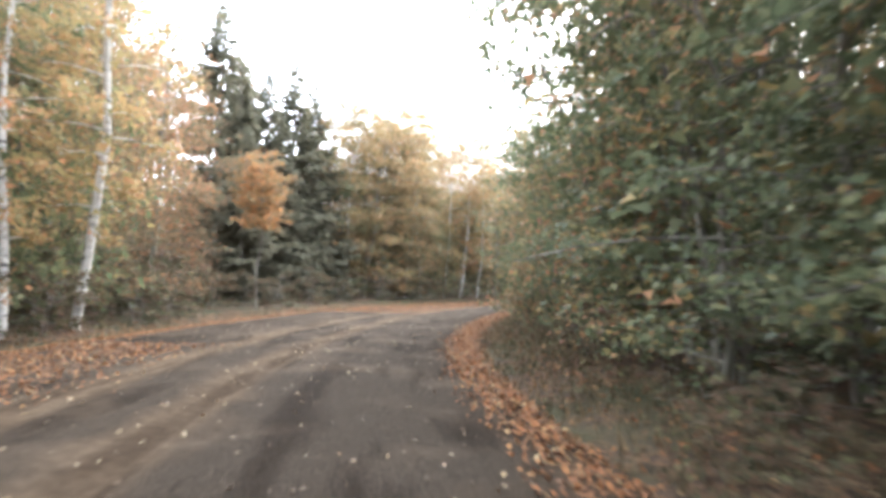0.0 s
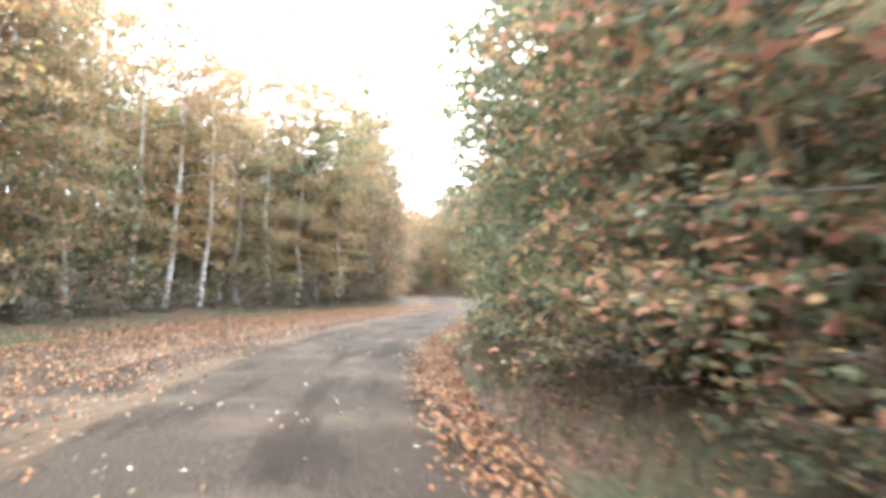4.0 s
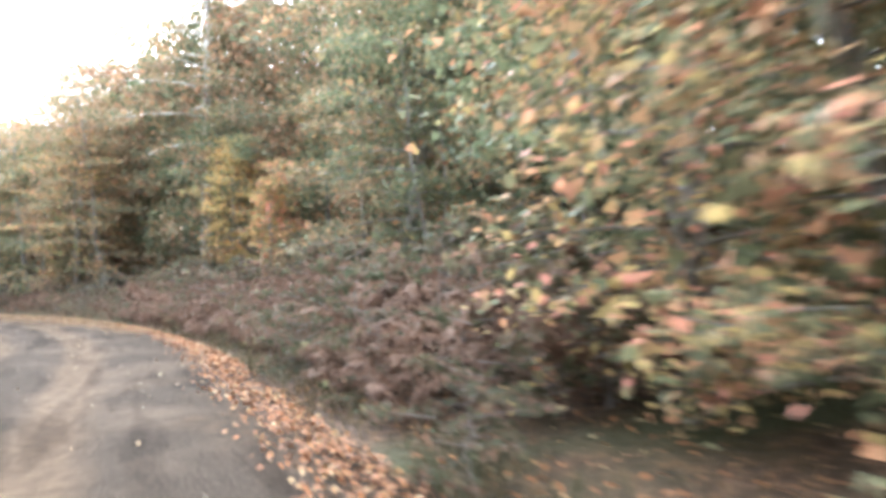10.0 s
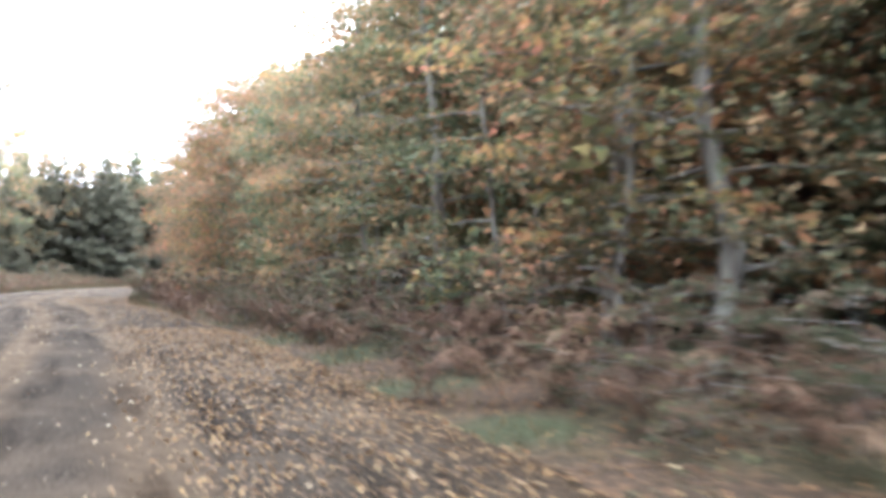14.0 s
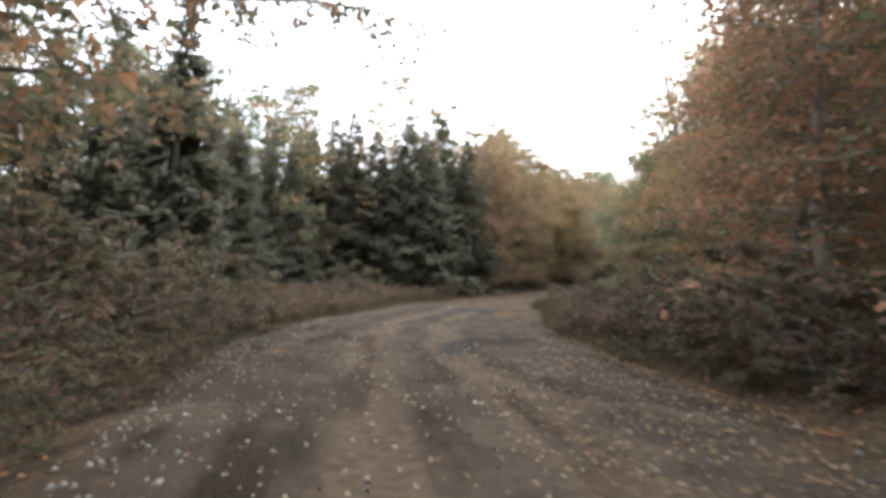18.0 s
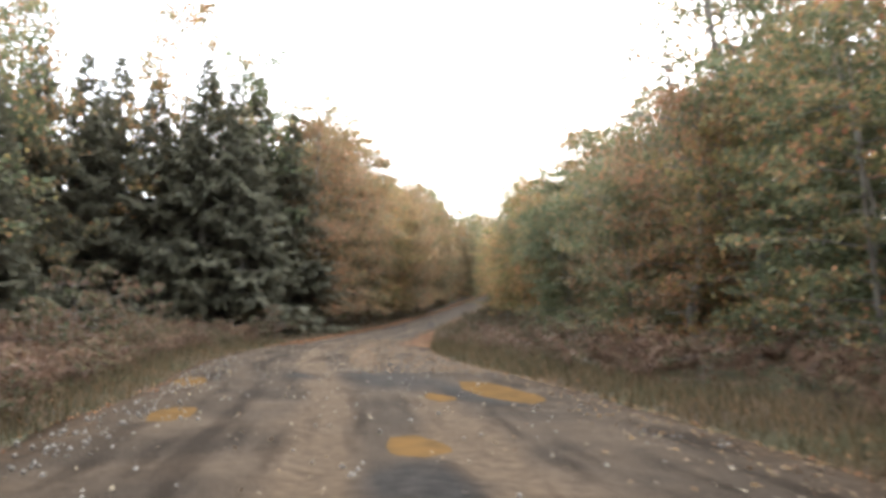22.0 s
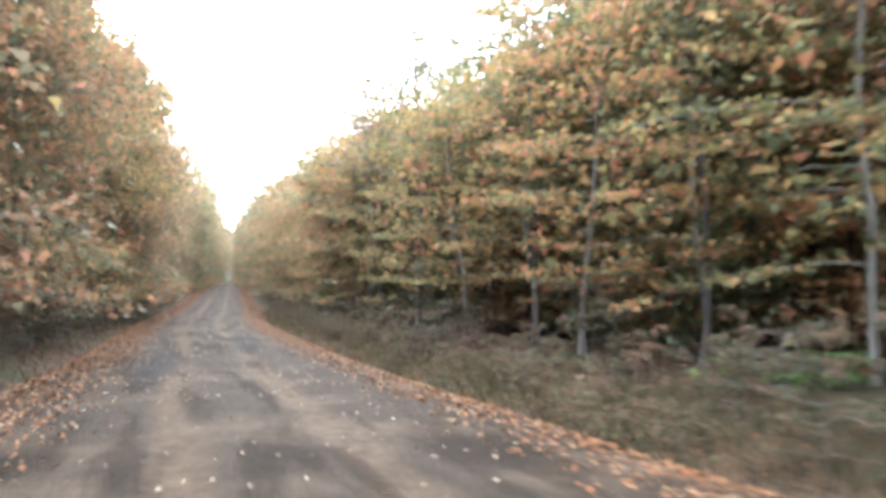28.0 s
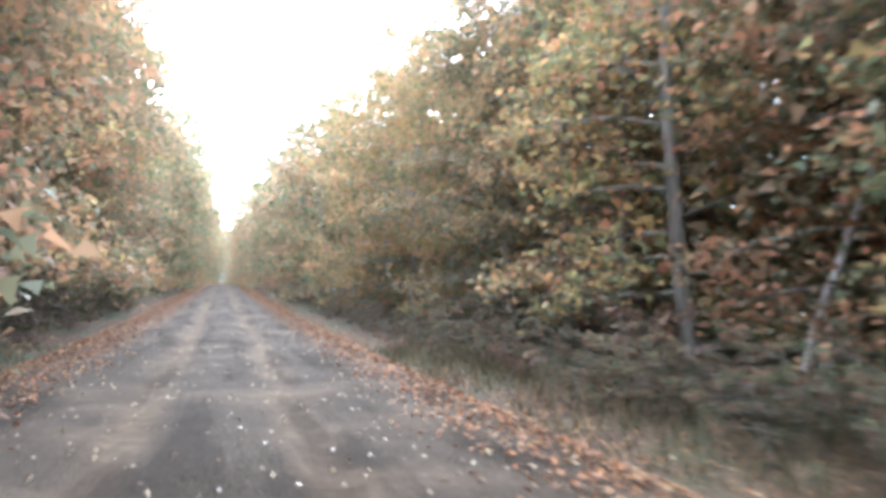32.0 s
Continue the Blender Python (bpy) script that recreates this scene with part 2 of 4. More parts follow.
M_MUD, nt, p, out = material("ochre_mud")
nt.links.new(ramp(nt, [(0.3, (0.068, 0.043, 0.02)), (0.5, (0.095, 0.058, 0.024)), (0.7, (0.115, 0.066, 0.024))], noise_tex(nt, 2.5, 4)), p.inputs["Base Color"])
p.inputs["Roughness"].default_value = 0.6
p.inputs["Specular IOR Level"].default_value = 0.0

M_STONE, nt, p, out = material("pale_stone")
n1 = noise_tex(nt, 12, 5)
nt.links.new(ramp(nt, [(0.3, (0.1, 0.088, 0.074)), (0.7, (0.25, 0.225, 0.19))], n1), p.inputs["Base Color"])
p.inputs["Roughness"].default_value = 0.9


# emission at the pale tone of mist, for the added backdrop sheet
M_MIST_GLOW, nt, p, out = material("misty_distance")
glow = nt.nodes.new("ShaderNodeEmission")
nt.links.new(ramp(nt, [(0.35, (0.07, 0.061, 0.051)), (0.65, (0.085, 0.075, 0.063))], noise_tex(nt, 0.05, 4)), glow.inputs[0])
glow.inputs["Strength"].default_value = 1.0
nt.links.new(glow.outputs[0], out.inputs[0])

# ---- the lie of the land ----
AXIS, AXIS_END = radians(21), radians(19.4)


def rise(x, y):
    """Height of the land: level, then a hill along the last straight."""
    u = (x + 99.3) * -math.sin(AXIS) + (y - 141.9) * math.cos(AXIS) + 15
    if u < 0:
        return 0.0
    return 0.07 * u * u / 200 if u < 100 else 3.5 + 0.07 * (min(u, 185) - 100)


# track of the drive: seconds -> place, drawn out before the start and past the end
_t = np.array([r[0] for r in PATH])
_x, _y = np.array([r[1] for r in PATH]), np.array([r[2] for r in PATH])
_t = np.concatenate([[-6.0, -3.0], _t, [34, 38, 44, 52, 60]])
_x = np.concatenate([[80.0, 57.0], _x, _x[-1] - np.sin(AXIS_END) * 9.8 * np.array([2, 6, 12, 20, 28])])
_y = np.concatenate([[-86.0, -69.0], _y, _y[-1] + np.cos(AXIS_END) * 9.8 * np.array([2, 6, 12, 20, 28])])
TT = np.arange(-6, 60, 0.05)


def eased(t, ts, vs):
    """Piecewise cubic through the values."""
    s = np.gradient(vs, ts)
    i = np.clip(np.searchsorted(ts, t) - 1, 0, len(ts) - 2)
    h = ts[i + 1] - ts[i]
    f = (t - ts[i]) / h
    return (vs[i] * (1 + 2 * f) * (1 - f) ** 2 + s[i] * h * f * (1 - f) ** 2
            + vs[i + 1] * f * f * (3 - 2 * f) + s[i + 1] * h * f * f * (f - 1))


TX, TY = eased(TT, _t, _x), eased(TT, _t, _y)
for _ in range(12):
    TX[1:-1] = (TX[:-2] + 2 * TX[1:-1] + TX[2:]) / 4
    TY[1:-1] = (TY[:-2] + 2 * TY[1:-1] + TY[2:]) / 4
_dx, _dy = np.gradient(TX), np.gradient(TY)
_n = np.hypot(_dx, _dy)
NX, NY = _dy / _n, -_dx / _n          # to the right of the way
for _ in range(30):
    NX[1:-1] = (NX[:-2] + 2 * NX[1:-1] + NX[2:]) / 4
    NY[1:-1] = (NY[:-2] + 2 * NY[1:-1] + NY[2:]) / 4


def at(t, off):
    """The place off metres to the right of the drive at t seconds."""
    return (float(np.interp(t, TT, TX) + off * np.interp(t, TT, NX)), float(np.interp(t, TT, TY) + off * np.interp(t, TT, NY)))


# edges of the road, to the right of the drive
E_T = np.array([-6, 0, 2, 4, 6.5, 8, 9, 11, 13, 15, 17.5, 19, 21, 23, 25, 26.5, 28, 30, 32, 60])
E_R = np.array([1.7, 1.7, 1.5, 1.3, 2.0, 1.4, 1.1, 1.3, 1.7, 3.2, 4.8, 4.8, 5.0, 5.4, 5.6, 5.0, 4.4, 3.4, 3.2, 3.2])
E_L = np.array([-7.2, -7.2, -7.2, -8.2, -8.0, -6.6, -5, -4.6, -4.2, -3.5, -1.9, -1.7, -2.8, -2.7, -2.2, -2.2, -2.2, -2.8, -3.0, -3.0])


def right_edge(t):
    return float(np.interp(t, E_T, E_R))


def left_edge(t):
    return float(np.interp(t, E_T, E_L))


def off_road(x, y):
    """Metres from the nearest edge of the road (negative on it), and the drive's second there."""
    d = (TX - x) ** 2 + (TY - y) ** 2
    i = int(np.argmin(d))
    o = (x - TX[i]) * NX[i] + (y - TY[i]) * NY[i]
    far = math.sqrt(d[i])
    o = math.copysign(far, o)
    return (o - right_edge(TT[i]) if o > 0 else left_edge(TT[i]) - o), TT[i], o


def land(x, y):
    """Height of the ground sheet."""
    e, t, o = off_road(x, y)
    z = rise(x, y)
    if e < 0.1:
        return z - 0.2
    k = min(1, (e - 0.1) / 1.3)
    k = k * k * (3 - 2 * k)
    bank = 0.35 * min(1, e / 6) + 0.25 * noise.noise((x * 0.12, y * 0.12, 3))
    if o > 0 and 10 < t < 15.5:
        bank += 0.1 * min(1, e / 4)
    return z - 0.2 + k * (0.2 + bank * min(1, e / 4))


# ---- meshes ----
def mesh_of(name, verts, quads, mat, smooth=False):
    """A mesh from arrays of places and of four-cornered (or three-cornered) faces."""
    verts, quads = np.asarray(verts, np.float32), np.asarray(quads, np.int32)
    me = bpy.data.meshes.new(name)
    k = quads.shape[1]
    me.vertices.add(len(verts))
    me.vertices.foreach_set("co", verts.ravel())
    me.loops.add(quads.size)
    me.loops.foreach_set("vertex_index", quads.ravel())
    me.polygons.add(len(quads))
    me.polygons.foreach_set("loop_start", np.arange(0, quads.size, k, dtype=np.int32))
    if smooth:
        me.polygons.foreach_set("use_smooth", np.ones(len(quads), bool))
    me.update(calc_edges=True)
    me.validate()
    me.materials.append(mat)
    return me


class Wood:
    """Gathers tapered, bent tubes."""

    def __init__(self):
        self.v, self.f, self.n = [], [], 0

    def tube(self, pts, r0, r1, sides=6):
        pts = np.asarray(pts, float)
        k = len(pts)
        way = np.gradient(pts, axis=0)
        way /= np.linalg.norm(way, axis=1)[:, None] + 1e-9
        ref = np.array([0, 0, 1.0]) if abs(way[0, 2]) < 0.8 else np.array([1.0, 0, 0])
        a = np.cross(way, ref)
        a /= np.linalg.norm(a, axis=1)[:, None] + 1e-9
        b = np.cross(way, a)
        r = np.linspace(1, 0, k)[:, None] * (r0 - r1) + r1
        ang = np.arange(sides) * 2 * math.pi / sides
        ring = pts[:, None] + r[:, None] * (np.cos(ang)[None, :, None] * a[:, None] + np.sin(ang)[None, :, None] * b[:, None])
        base = self.n
        self.v.append(ring.reshape(-1, 3))
        i, j = np.meshgrid(np.arange(k - 1), np.arange(sides), indexing="ij")
        j2 = (j + 1) % sides
        f = np.stack([i * sides + j, i * sides + j2, (i + 1) * sides + j2, (i + 1) * sides + j], -1).reshape(-1, 4) + base
        self.f.append(f)
        self.n += k * sides

    def mesh(self, name, mat):
        return mesh_of(name, np.concatenate(self.v), np.concatenate(self.f), mat, True)


def leaves(rng, pts, size, tilt=0.6, long=1.5, name="leaf", mat=None, up=0.0, kite=True):
    """One kite-shaped, slightly folded leaf (or, farther off, a pointed one) at each place."""
    n = len(pts)
    az = rng.uniform(0, 2 * math.pi, n)
    dip = rng.normal(-0.15 + up, tilt, n)
    roll = rng.normal(0, tilt, n)
    u = np.stack([np.cos(az) * np.cos(dip), np.sin(az) * np.cos(dip), np.sin(dip)], -1)
    side = np.stack([-np.sin(az), np.cos(az), np.zeros(n)], -1)
    nrm = np.cross(u, side)
    v = side * np.cos(roll)[:, None] + nrm * np.sin(roll)[:, None]
    nn = np.cross(u, v)
    s = size * rng.uniform(0.6, 1.35, n)[:, None]
    if not kite:
        verts = np.stack([pts + u * s * long * 0.6, pts + v * s * 0.55 - u * s * long * 0.4, pts - v * s * 0.55 - u * s * long * 0.3 + nn * s * 0.15], 1).reshape(-1, 3)
        return mesh_of(name, verts, np.arange(3 * n).reshape(-1, 3), mat)
    a = pts - u * s * long / 2
    c = pts + u * s * long / 2 - nn * s * 0.1
    b = pts + v * s * 0.5 - u * s * 0.08 + nn * s * 0.12
    d = pts - v * s * 0.5 - u * s * 0.08 + nn * s * 0.12
    verts = np.stack([a, b, c, d], 1).reshape(-1, 3)
    return mesh_of(name, verts, np.arange(4 * n).reshape(-1, 4), mat)


def part(name, me, parent, label=""):
    ob = new(name, me)
    ob.parent = parent
    return tagged(ob, label) if label else ob


def girth(profile, q):
    """Width of a crown at q of its height, as a share of its radius."""
    if profile == "dome":
        return math.sqrt(max(0.02, 1 - (2 * q - 0.75) ** 2 / 1.6)) if q > 0.375 else 0.8 + 0.2 * q / 0.375
    if profile == "skirt":
        return 0.9 + 0.1 * math.sin(q * 3) if q < 0.45 else math.sqrt(max(0.03, 1 - ((q - 0.45) / 0.56) ** 2))
    return 0.35 + 0.65 * math.sin(min(1, q * 1.05) * math.pi) ** 0.8


def broadleaf(name, seed, H, R, base, count, size, mat, wood_mat, trunk_r, label, profile="dome", limbs=34, layered=0.5, stems=1, bare=0.0, twigs=2, lean=0.05, kite=False):
    """A tree or bush: a trunk with its limbs and twigs, and leaves in flat sprays along them."""
    rng = np.random.default_rng(seed)
    top = new(name)
    wood = Wood()
    roots = []
    for k in range(stems):
        tip = rng.normal(0, lean if stems == 1 else 0.16, 2) * H
        a = rng.uniform(0, 2 * math.pi)
        o = np.array([math.cos(a), math.sin(a)]) * (0 if stems == 1 else rng.uniform(0.1, 0.35) * min(1, H / 4))
        k_ = 8 if H > 3 else 4
        z = np.linspace(-0.3 * min(1, H / 4), H * (0.97 if stems == 1 else rng.uniform(0.7, 0.95)), k_)
        f = np.clip(z / H, 0, 1)
        wob = np.cumsum(rng.normal(0, (0.012 if lean >= 0.05 else 0.003) * H, (k_, 2)), 0)
        pts = np.column_stack([o[0] + tip[0] * f ** 1.4 + wob[:, 0] - wob[0, 0], o[1] + tip[1] * f ** 1.4 + wob[:, 1] - wob[0, 1], z])
        wood.tube(pts, trunk_r * (1 if stems == 1 else 0.55), trunk_r * 0.12, 8 if trunk_r > 0.2 else (6 if H > 4 else 3))
        roots.append(pts)
    centres, spread = [], []
    for i in range(limbs):
        h = base + (0.98 - base) * ((i + rng.uniform(0, 1)) / limbs)
        pts = roots[i % stems]
        z = h * H
        p0 = np.array([np.interp(z, pts[:, 2], pts[:, 0]), np.interp(z, pts[:, 2], pts[:, 1]), min(z, pts[-1, 2])])
        q = (h - base) / (1 - base)
        w = girth(profile, q)
        length = R * w * rng.uniform(0.68, 1.0)
        az = i * 2.39996 + rng.normal(0, 0.35)
        rise_ = rng.uniform(0.05, 0.5) * (0.5 + q) + (0.35 if bare > 0.5 else 0)
        s = np.linspace(0, 1, 4 if twigs else 2)
        out = np.column_stack([np.cos(az + 0.3 * s * rng.normal()) * s * length, np.sin(az + 0.3 * s * rng.normal()) * s * length,
                               (rise_ * s - 0.25 * s * s) * length])
        line_ = p0 + out
        wood.tube(line_, max(0.012, trunk_r * 0.32 * (1 - 0.6 * q)), 0.006, 3)
        for k in range(max(5, twigs)):
            f = rng.uniform(0.3, 1.0)
            c = np.array([np.interp(f, s, line_[:, d]) for d in range(3)])
            turn = az + rng.choice([-1, 1]) * rng.uniform(0.4, 1.2)
            tw = length * rng.uniform(0.15, 0.42) * (1.15 - 0.5 * f)
            e = c + np.array([math.cos(turn) * tw, math.sin(turn) * tw, (rng.normal(0.0, 0.12) + (0.5 if bare > 0.5 else 0)) * tw])
            if k < twigs:
                wood.tube([c, e], 0.022 if bare else 0.012, 0.004, 3)
            if rng.uniform() >= bare:
                centres += [(c + e) / 2, e]
                spread += [tw * 0.5 + 0.12, tw * 0.42 + 0.1]
        if rng.uniform() >= bare:
            centres.append(line_[-1])
            spread.append(0.25 * length * 0.6 + 0.1)
    low = H < 3
    if not low and not bare:
        for i in range(70):
            q = rng.uniform(0.05, 1.0) if i < 46 else rng.uniform(0.6, 1.0)
            z = (base + (0.98 - base) * q) * H
            k, az = girth(profile, q) * R * rng.uniform(0.5, 0.92), rng.uniform(0, 2 * math.pi)
            p0 = roots[i % stems]
            centres.append(np.array([np.interp(z, p0[:, 2], p0[:, 0]) + math.cos(az) * k, np.interp(z, p0[:, 2], p0[:, 1]) + math.sin(az) * k, z]))
            spread.append((0.15 * R + 0.15) * (1.25 if q > 0.6 else 0.9))
    part("stem" if low else "trunk", wood.mesh("trunk", wood_mat), top)
    centres, spread = np.array(centres), np.array(spread)
    if low:
        spread *= 0.6
    weight = spread ** 1.3 / (spread ** 1.3).sum()
    pick = rng.choice(len(centres), count, p=weight)
    pts = centres[pick] + np.clip(rng.normal(0, 1, (count, 3)), -1.45, 1.45) * spread[pick][:, None] * np.array([0.75, 0.75, 0.75 * (1 - layered)])
    pts = pts[pts[:, 2] > 0.04]
    crown = part("foliage" if low else "crown", leaves(rng, pts, size, 0.55, 1.45, "crown", mat, kite=kite), top)
    if not low and not bare:
        # shaded leaf clusters deep inside the crown
        n_ = 560
        q = rng.uniform(0.04, 0.86, n_)
        z = np.minimum((base + (0.97 - base) * q) * H, roots[0][-1, 2] * 0.93)
        az, k = rng.uniform(0, 2 * math.pi, n_), np.array([girth(profile, v) for v in q]) * R * np.sqrt(rng.uniform(0.02, 0.36, n_))
        p0 = roots[0]
        deep = np.column_stack([np.interp(z, p0[:, 2], p0[:, 0]) + np.cos(az) * k, np.interp(z, p0[:, 2], p0[:, 1]) + np.sin(az) * k, z])
        part("inner_leaves", leaves(rng, deep, 0.19, 0.6, 1.4, "inner_leaves", mat, kite=False), top)
    return tagged(top, label, "bush" if "bush" in name or "shrub" in name else "tree")


def conifer(name, seed, H, R, label, mat, size=1.0):
    """A spruce: straight trunk, whorls of drooping boughs hung with needled twigs."""
    rng = np.random.default_rng(seed)
    top = new(name)
    wood = Wood()
    wood.tube([(0, 0, -0.3), (0.02, 0, H * 0.5), (0, 0.02, H)], 0.012 * H + 0.03, 0.012, 7)
    va, fa, n = [], [], 0
    z = H * 0.05
    while z < H * 0.985:
        q = z / H
        reach = R * (1 - q) ** 0.9 * (1.0 if q < 0.8 else 0.8) + 0.12
        for k in range(int(rng.integers(5, 8))):
            az, ln = rng.uniform(0, 2 * math.pi), reach * rng.uniform(0.65, 1.15)
            s = np.linspace(0, 1, 4)
            up = 0.45 * q
            ln_ = np.column_stack([np.cos(az) * s * ln, np.sin(az) * s * ln, z + (up * s - (0.42 - 0.3 * q) * s * (1 - 0.55 * s)) * ln])
            wood.tube(ln_, 0.02 + 0.012 * ln, 0.004, 3)
            m = max(10, int(ln * 30 * size))
            f = rng.uniform(0.12, 1.0, m)
            c = np.column_stack([np.interp(f, s, ln_[:, d]) for d in range(3)])
            turn = az + rng.choice([-1, 1], m) * rng.uniform(0.35, 1.1, m)
            tw = (0.26 + 0.34 * ln * (1.1 - f)) * rng.uniform(0.6, 1.2, m)
            e = c + np.column_stack([np.cos(turn) * tw, np.sin(turn) * tw, -rng.uniform(0.0, 0.9, m) * tw])
            sd = np.column_stack([-np.sin(turn), np.cos(turn), rng.normal(0, 0.5, m)]) * (0.035 + 0.075 * tw)[:, None]
            mid = (c + e) / 2
            va.append(np.stack([c, mid + sd, e, mid - sd], 1).reshape(-1, 3))
            fa.append(np.arange(4 * m).reshape(-1, 4) + n)
            n += 4 * m
        z += (0.3 + 0.22 * (1 - q)) * H / 15
    part("trunk", wood.mesh("trunk", M_BARK), top)
    part("crown", mesh_of("crown", np.concatenate(va), np.concatenate(fa), mat), top)
    return tagged(top, label, "conifer")


CLUMPS = {}


def fern(name, seed, H, R, label, fronds=13, mat=None):
    """A clump of bracken: arching fronds, each a rib with paired, tapering leaflets."""
    rng = np.random.default_rng(seed)
    top = new(name)
    all_v, all_f, base = [], [], 0
    for k in range(fronds):
        az, ln = k * 2.4 + rng.normal(0, 0.4), R * rng.uniform(0.65, 1.2)
        hh = H * rng.uniform(0.5, 1.1)
        s = np.linspace(0, 1, 22)
        o = rng.normal(0, 0.2, 2)
        rib = np.column_stack([o[0] + np.cos(az) * ln * s ** 1.3, o[1] + np.sin(az) * ln * s ** 1.3, hh * (1.9 * s - 1.15 * s * s) / 0.78])
        wd = np.array([-math.sin(az), math.cos(az), 0]) * 0.006
        v = list(rib - wd) + list(rib + wd)
        f = [(i, 22 + i, 23 + i, i + 1) for i in range(21)]
        for i in range(4, 22):
            w = 0.46 * ln * math.sin(math.pi * min(1, (1.05 - s[i]) * 0.75 + 0.12))
            for sg, root in ((-1, i), (1, 22 + i)):
                w_ = w * rng.uniform(0.55, 1.2)
                a2 = az + sg * rng.uniform(0.8, 1.5)
                e = rib[i] + np.array([math.cos(a2) * w_, math.sin(a2) * w_, -rng.uniform(0.0, 0.8) * w_])
                al = np.array([math.cos(az), math.sin(az), rng.uniform(-0.6, 0.3)]) * (0.055 * w_ + 0.009)
                m1 = rib[i] * 0.6 + e * 0.4
                n = len(v)
                v += [m1 + al, e, m1 - al]
                f.append((root, n, n + 1, n + 2))
        v, f = np.array(v), np.array(f)
        part("frond", mesh_of("frond", v, f, mat or M_FERN), top)
        if k < 8:
            all_v.append(v)
            all_f.append(f + base)
            base += len(v)
    CLUMPS[name + str(seed)] = (np.concatenate(all_v), np.concatenate(all_f))
    return tagged(top, label, "fern")


# ---- ground and road ----
def sheet():
    near = 1.75
    gx = np.concatenate([[-1500, -900, -500, -330, -250], np.arange(-200, 110, near), [140, 200, 320, 600, 1000, 1500]])
    gy = np.concatenate([[-1500, -900, -500, -300, -200, -160], np.arange(-130, 290, near), [310, 350, 420, 520, 700, 1000, 1500]])
    v = [(x, y, land(x, y)) for y in gy for x in gx]
    w = len(gx)
    i, j = np.meshgrid(np.arange(len(gy) - 1), np.arange(w - 1), indexing="ij")
    f = np.stack([i * w + j, i * w + j + 1, (i + 1) * w + j + 1, (i + 1) * w + j], -1).reshape(-1, 4)
    ob = new("ground", mesh_of("ground", v, f, M_GROUND, True))
    return tagged(ob, "brown leaf-strewn forest floor with moss patches", "ground", kind="structure")


sheet()

# puddles: seconds, metres to the right, half length, half width
POOLS = [(24.2, 4.0, 2.9, 0.62), (24.05, 2.75, 0.8, 0.27), (23.3, 1.6, 1.0, 0.38), (24.6, -2.0, 1.1, 0.35), (23.75, -1.6, 1.0, 0.35), (20.8, -1.6, 0.55, 0.3)]


# damp, dark stretches of gravel: seconds, metres to the right, half length, half width
DAMP = [(24.5, 2.4, 3.2, 1.2), (25.0, 3.2, 2.4, 0.8), (24.1, 3.4, 2.2, 0.9), (22.9, 1.4, 1.6, 0.5), (24.7, 0.4, 1.3, 0.4), (20.9, 2.2, 2.0, 0.5), (29.8, -0.9, 5.0, 0.45), (30.6, 1.3, 5.0, 0.5)]


